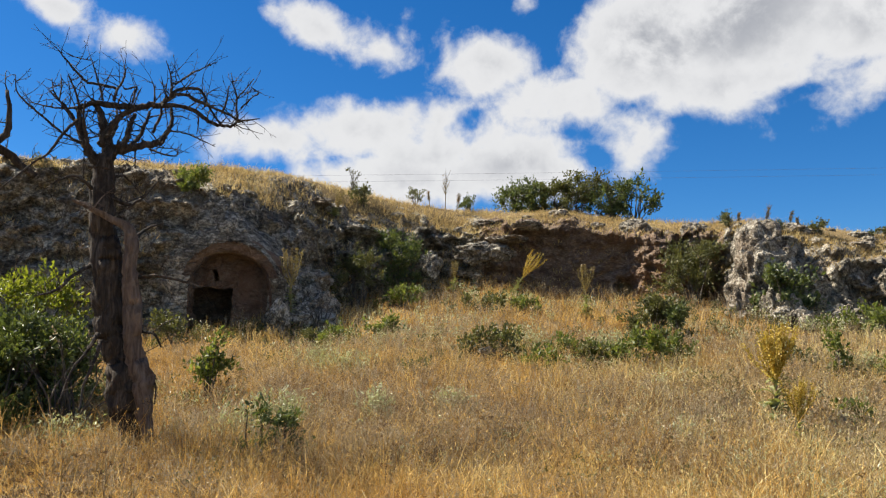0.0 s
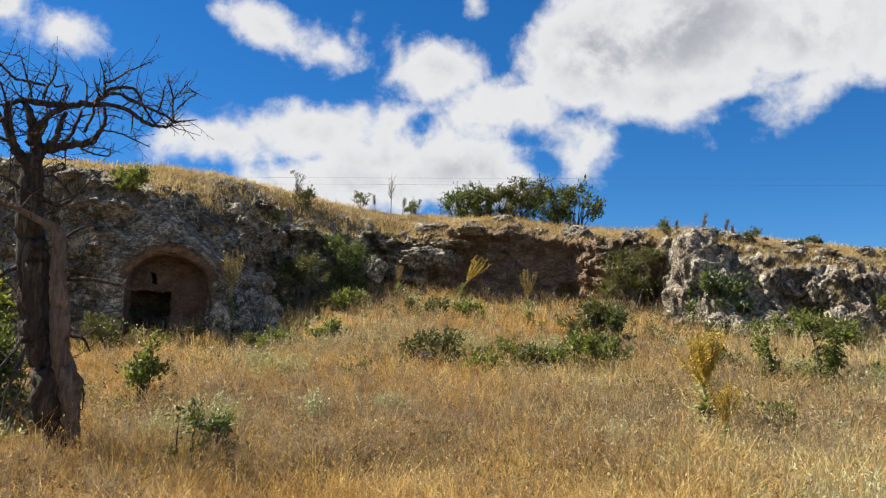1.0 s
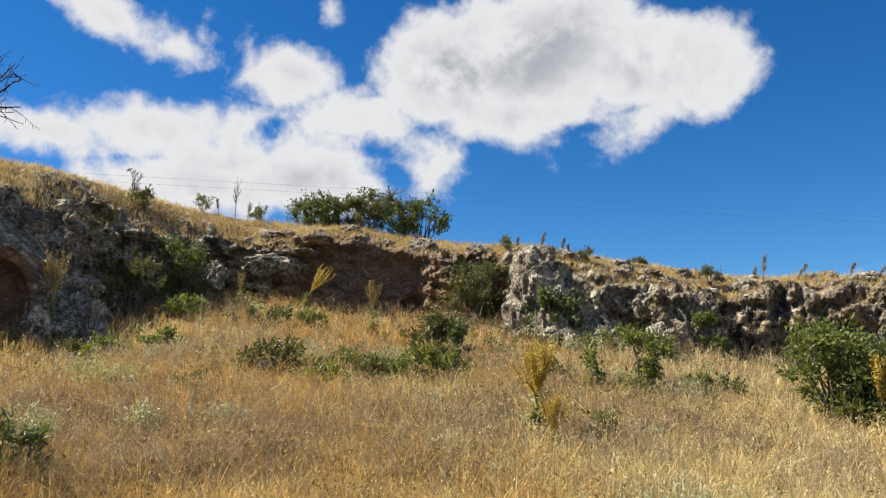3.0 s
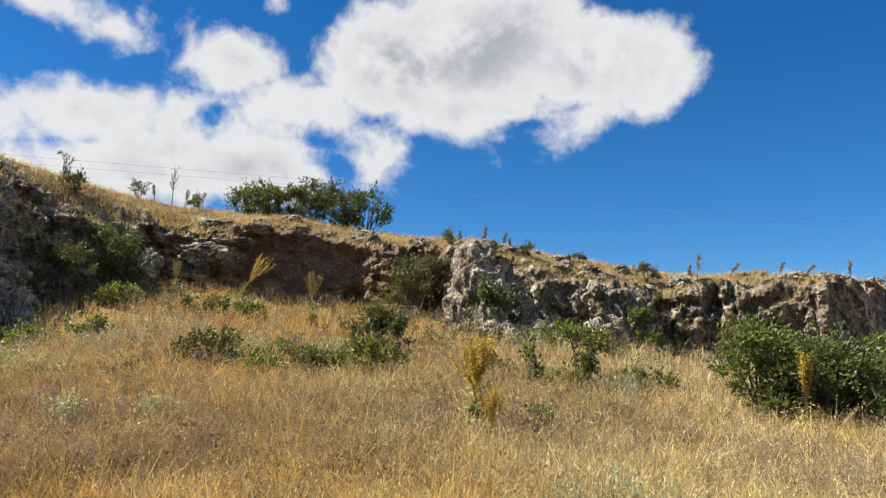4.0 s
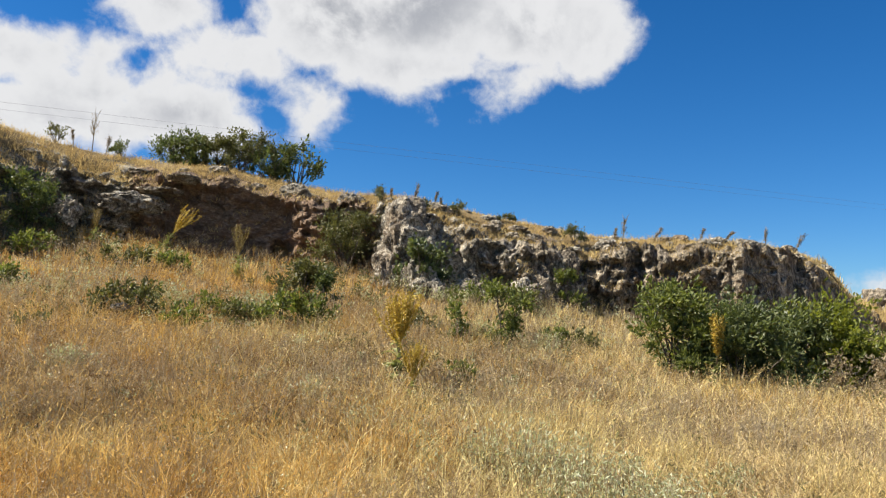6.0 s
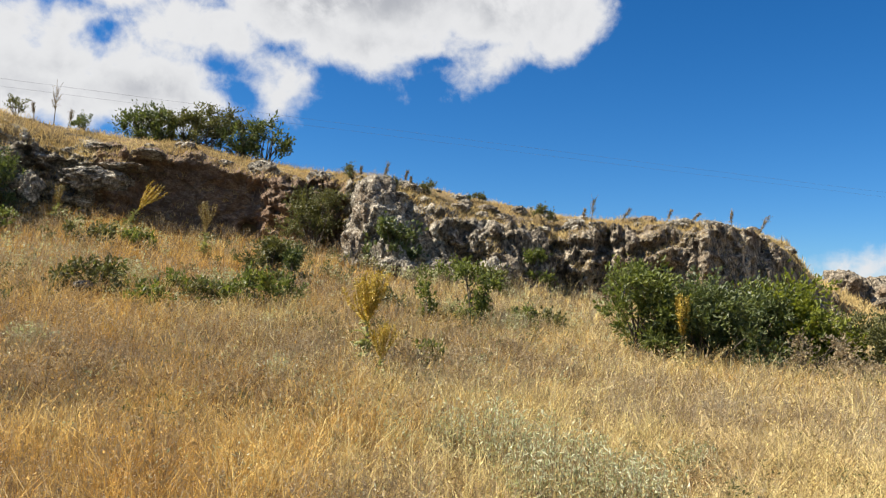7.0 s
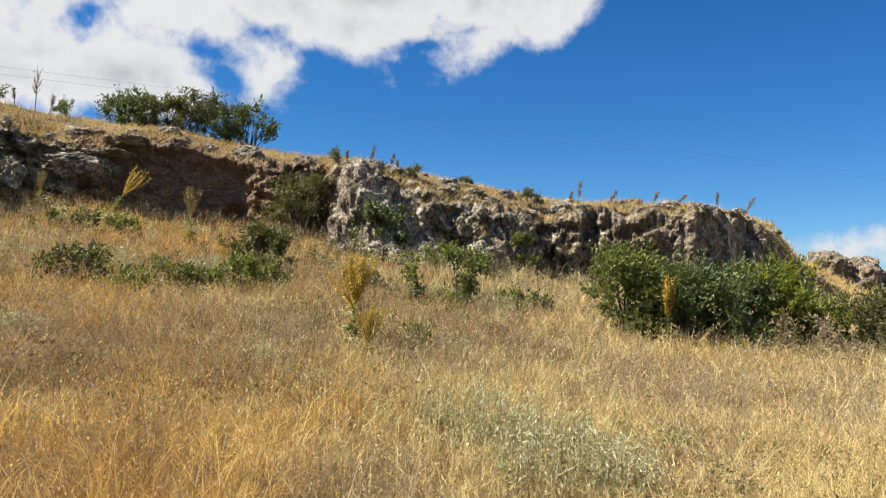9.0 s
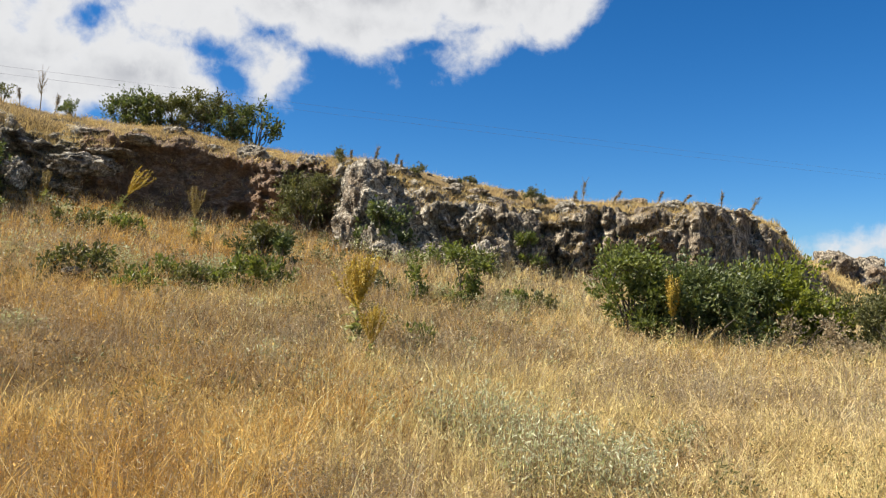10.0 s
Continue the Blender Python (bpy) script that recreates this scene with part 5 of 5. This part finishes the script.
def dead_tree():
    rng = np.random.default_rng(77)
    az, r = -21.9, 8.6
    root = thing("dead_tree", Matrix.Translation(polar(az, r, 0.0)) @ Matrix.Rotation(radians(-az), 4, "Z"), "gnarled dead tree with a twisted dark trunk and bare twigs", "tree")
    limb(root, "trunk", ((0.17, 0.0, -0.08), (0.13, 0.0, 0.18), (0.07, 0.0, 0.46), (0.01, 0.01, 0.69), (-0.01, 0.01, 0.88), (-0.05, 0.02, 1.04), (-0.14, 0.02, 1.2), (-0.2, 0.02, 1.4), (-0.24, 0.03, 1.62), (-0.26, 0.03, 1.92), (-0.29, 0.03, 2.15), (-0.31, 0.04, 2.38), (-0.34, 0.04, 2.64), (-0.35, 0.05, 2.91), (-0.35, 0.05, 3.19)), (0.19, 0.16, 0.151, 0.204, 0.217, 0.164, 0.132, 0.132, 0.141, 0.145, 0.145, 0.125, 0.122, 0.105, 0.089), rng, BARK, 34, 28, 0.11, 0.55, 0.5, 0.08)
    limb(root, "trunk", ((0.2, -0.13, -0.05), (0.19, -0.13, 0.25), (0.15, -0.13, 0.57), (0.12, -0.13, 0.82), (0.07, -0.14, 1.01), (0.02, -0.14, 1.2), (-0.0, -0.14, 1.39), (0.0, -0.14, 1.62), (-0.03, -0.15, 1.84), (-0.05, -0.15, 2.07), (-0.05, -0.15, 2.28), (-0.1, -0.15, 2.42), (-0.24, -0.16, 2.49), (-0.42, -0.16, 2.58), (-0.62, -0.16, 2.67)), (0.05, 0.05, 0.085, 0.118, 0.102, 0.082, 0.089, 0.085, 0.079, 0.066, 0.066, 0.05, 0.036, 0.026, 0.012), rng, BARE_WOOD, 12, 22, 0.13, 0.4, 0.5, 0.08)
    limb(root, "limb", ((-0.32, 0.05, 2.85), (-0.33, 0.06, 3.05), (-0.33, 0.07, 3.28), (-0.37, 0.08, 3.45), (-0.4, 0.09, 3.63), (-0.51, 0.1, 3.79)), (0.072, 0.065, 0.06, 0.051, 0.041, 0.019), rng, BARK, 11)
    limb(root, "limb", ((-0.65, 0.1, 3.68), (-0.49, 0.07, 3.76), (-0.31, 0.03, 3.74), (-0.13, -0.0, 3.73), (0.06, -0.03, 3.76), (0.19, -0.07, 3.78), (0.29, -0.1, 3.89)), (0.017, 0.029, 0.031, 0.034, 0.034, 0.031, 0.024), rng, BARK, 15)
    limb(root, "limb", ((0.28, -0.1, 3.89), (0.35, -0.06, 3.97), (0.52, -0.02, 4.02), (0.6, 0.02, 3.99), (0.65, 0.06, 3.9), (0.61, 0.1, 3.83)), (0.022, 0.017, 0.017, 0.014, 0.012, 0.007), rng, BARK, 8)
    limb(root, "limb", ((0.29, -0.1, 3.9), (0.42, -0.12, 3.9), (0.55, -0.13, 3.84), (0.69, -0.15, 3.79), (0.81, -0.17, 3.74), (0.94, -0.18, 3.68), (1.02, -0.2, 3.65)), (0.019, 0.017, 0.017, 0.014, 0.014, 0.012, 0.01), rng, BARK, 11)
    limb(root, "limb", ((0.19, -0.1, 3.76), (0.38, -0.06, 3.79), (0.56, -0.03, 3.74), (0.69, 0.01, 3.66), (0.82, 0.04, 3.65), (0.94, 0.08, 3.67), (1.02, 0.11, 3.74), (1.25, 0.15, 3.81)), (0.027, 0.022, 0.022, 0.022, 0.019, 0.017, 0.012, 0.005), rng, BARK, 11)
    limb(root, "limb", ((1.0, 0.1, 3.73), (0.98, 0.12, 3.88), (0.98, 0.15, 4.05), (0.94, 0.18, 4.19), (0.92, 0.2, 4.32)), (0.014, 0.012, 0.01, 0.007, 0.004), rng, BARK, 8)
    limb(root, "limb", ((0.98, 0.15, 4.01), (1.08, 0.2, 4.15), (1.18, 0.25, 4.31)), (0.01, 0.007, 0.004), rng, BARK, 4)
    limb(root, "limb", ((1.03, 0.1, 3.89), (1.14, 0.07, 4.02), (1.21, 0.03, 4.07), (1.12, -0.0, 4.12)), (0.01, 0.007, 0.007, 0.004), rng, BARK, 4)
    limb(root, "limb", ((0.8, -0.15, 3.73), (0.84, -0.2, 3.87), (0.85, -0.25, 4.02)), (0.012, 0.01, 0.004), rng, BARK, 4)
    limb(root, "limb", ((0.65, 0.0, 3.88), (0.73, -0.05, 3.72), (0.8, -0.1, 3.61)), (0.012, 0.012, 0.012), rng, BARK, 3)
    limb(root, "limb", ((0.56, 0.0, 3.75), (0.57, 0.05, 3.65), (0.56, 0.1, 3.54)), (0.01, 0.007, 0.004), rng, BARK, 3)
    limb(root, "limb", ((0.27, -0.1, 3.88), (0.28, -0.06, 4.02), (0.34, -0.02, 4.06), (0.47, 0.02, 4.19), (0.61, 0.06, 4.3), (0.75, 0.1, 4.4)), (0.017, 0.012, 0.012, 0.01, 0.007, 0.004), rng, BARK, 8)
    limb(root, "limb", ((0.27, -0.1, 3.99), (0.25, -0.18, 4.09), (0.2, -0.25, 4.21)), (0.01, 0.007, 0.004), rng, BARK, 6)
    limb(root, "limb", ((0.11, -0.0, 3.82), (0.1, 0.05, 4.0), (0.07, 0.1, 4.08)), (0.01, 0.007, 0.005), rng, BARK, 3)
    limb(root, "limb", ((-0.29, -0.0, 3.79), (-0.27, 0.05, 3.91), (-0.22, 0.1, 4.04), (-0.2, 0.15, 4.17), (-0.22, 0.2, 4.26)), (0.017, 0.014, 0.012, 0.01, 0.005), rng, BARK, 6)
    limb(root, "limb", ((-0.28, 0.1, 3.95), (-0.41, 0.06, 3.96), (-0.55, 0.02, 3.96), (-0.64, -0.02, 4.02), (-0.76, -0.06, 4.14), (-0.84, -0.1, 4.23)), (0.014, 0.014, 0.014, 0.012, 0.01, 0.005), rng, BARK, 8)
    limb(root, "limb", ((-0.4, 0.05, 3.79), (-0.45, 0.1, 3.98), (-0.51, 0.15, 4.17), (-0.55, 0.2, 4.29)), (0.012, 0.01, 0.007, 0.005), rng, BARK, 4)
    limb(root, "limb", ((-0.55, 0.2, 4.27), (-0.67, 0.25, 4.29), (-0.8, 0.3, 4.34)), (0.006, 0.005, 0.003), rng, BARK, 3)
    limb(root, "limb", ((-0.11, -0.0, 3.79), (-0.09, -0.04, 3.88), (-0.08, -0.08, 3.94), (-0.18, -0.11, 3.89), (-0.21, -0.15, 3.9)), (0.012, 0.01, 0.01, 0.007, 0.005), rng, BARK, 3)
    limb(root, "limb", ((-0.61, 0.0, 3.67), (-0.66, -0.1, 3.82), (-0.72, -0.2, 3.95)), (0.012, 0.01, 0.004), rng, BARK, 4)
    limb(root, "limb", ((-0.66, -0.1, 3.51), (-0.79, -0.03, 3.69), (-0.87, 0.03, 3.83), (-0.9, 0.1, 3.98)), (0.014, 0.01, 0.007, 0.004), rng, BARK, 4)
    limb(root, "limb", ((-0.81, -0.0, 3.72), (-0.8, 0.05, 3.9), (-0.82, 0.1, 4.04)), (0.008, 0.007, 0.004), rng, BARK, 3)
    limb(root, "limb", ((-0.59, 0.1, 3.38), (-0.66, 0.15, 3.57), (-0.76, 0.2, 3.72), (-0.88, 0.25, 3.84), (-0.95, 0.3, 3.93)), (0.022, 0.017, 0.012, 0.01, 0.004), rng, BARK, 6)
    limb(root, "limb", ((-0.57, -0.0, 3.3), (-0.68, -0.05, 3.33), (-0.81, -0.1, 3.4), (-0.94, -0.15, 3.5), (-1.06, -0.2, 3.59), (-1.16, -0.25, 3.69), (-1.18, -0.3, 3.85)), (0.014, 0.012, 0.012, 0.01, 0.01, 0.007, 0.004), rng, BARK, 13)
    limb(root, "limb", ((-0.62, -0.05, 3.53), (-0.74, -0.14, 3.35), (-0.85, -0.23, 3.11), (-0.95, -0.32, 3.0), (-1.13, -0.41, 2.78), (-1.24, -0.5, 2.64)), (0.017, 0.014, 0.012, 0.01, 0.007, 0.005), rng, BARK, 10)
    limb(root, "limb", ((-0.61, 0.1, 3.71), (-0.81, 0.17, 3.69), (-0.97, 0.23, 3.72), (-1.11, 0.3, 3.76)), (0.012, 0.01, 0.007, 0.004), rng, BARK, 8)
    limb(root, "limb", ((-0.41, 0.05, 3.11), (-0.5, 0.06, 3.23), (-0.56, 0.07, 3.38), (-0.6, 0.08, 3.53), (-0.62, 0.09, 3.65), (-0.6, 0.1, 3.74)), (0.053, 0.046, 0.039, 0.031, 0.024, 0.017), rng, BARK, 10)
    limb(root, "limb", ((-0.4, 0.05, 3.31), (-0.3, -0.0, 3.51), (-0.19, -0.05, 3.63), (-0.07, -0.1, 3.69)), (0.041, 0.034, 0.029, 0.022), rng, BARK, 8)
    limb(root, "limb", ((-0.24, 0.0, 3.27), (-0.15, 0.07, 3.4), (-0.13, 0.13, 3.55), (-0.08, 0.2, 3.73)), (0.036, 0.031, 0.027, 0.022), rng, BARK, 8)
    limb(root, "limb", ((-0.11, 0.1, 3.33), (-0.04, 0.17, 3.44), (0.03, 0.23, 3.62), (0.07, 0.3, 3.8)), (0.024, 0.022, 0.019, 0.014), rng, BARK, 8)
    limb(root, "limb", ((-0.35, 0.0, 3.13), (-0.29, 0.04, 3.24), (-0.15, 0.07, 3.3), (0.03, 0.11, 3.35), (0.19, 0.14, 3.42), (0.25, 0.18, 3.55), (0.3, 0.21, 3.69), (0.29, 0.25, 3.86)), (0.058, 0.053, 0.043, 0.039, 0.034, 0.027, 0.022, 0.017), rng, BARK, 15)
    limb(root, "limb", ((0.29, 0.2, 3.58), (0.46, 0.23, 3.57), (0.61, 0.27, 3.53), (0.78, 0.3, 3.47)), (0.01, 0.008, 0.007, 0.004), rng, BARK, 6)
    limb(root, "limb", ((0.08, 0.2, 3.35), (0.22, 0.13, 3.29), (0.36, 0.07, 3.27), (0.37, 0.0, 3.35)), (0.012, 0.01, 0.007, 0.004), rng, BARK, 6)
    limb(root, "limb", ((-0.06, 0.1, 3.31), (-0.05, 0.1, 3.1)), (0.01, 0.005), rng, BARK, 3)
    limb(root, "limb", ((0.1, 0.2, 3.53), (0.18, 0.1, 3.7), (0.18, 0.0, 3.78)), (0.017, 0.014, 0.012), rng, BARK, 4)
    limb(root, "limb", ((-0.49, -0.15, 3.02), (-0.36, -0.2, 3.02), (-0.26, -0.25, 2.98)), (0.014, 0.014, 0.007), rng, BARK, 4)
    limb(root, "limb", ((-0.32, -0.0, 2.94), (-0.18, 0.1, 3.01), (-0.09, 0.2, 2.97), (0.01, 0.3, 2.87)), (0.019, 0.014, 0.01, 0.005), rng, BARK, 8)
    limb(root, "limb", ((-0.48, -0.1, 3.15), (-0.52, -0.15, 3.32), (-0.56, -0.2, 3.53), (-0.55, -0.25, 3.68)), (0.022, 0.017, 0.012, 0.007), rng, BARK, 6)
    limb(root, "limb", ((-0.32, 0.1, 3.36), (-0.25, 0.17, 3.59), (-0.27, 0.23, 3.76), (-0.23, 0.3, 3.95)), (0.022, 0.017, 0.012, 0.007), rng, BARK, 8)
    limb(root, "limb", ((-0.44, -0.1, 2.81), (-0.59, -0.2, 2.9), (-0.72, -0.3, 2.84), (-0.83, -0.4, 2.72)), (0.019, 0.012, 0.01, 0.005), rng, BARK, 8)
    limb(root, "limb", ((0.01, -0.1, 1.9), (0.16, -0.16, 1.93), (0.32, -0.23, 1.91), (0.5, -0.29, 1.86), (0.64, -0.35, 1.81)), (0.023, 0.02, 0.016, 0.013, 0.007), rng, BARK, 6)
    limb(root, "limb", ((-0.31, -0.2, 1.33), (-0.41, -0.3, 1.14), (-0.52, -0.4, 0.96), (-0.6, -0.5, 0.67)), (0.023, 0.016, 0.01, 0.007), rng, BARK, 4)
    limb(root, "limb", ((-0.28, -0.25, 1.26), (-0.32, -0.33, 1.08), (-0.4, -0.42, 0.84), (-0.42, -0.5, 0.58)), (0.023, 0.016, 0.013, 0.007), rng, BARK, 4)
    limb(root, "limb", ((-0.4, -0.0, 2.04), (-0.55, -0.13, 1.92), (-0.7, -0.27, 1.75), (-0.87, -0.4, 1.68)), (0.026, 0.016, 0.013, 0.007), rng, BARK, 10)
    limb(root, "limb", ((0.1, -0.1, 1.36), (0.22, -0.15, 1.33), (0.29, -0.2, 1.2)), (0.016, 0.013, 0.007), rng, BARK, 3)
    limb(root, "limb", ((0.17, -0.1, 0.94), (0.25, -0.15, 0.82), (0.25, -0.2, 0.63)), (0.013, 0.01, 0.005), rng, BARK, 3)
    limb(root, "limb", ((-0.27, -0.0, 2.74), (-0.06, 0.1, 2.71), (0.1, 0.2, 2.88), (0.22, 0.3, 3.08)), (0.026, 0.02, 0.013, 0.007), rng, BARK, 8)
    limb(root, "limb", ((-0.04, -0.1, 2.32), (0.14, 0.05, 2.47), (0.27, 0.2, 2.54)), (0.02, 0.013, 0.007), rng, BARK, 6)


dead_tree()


def second_dead_tree():
    rng = np.random.default_rng(78)
    az, r = -34.5, 9.2
    root = thing("dead_tree", Matrix.Translation(polar(az, r)) @ Matrix.Rotation(radians(-az), 4, "Z"), "dead tree with a thick forked bough, behind green bushes", "tree")
    limb(root, "trunk", [(0, 0, -0.1), (0.05, 0, 1.0), (0.0, 0, 2.0), (0.12, 0, 2.9)], [0.22, 0.19, 0.16, 0.13], rng, BARK, 4, 12, 0.15)
    limb(root, "limb", [(0.1, 0, 2.8), (0.32, 0, 3.4), (0.62, 0, 3.45), (0.70, 0, 3.65), (0.66, 0, 4.0)], [0.07, 0.05, 0.038, 0.032, 0.018], rng, BARK, 4)
    limb(root, "limb", [(0.3, 0, 3.35), (0.62, 0.1, 3.4), (0.98, 0.1, 3.12)], [0.06, 0.05, 0.035], rng, BARK, 3)


second_dead_tree()


# ---- overhead cables ----
def power_line():
    root = thing("power_line", Vector((0, 0, 0)), "thin overhead cables on wooden poles far behind the ridge", "power line")
    ends = (Vector((-120, 86, 20.6)), Vector((140, 66, 19.4)))
    for p in ends:
        s = Soup()
        az_, r_ = math.degrees(math.atan2(p.x, p.y)), math.hypot(p.x, p.y)
        tube(s, [(p.x, p.y, float(ground_z(az_, r_)) - 0.5), (p.x, p.y, p.z + 0.4)], [0.16, 0.11], 10)
        tube(s, [(p.x, p.y - 0.8, p.z), (p.x, p.y + 0.8, p.z)], [0.05, 0.05], 6)
        s.make("pole", TWIG, root)
    for drop in (0.0, 0.6):
        s = Soup()
        pts = []
        for u in np.linspace(0, 1, 60):
            p = ends[0].lerp(ends[1], u)
            pts.append((p.x, p.y + drop, p.z - drop * 0.9 - 2.6 * (u - u * u)))
        tube(s, pts, [0.008] * 60, 5)
        s.make("cable", CABLE, root)


power_line()
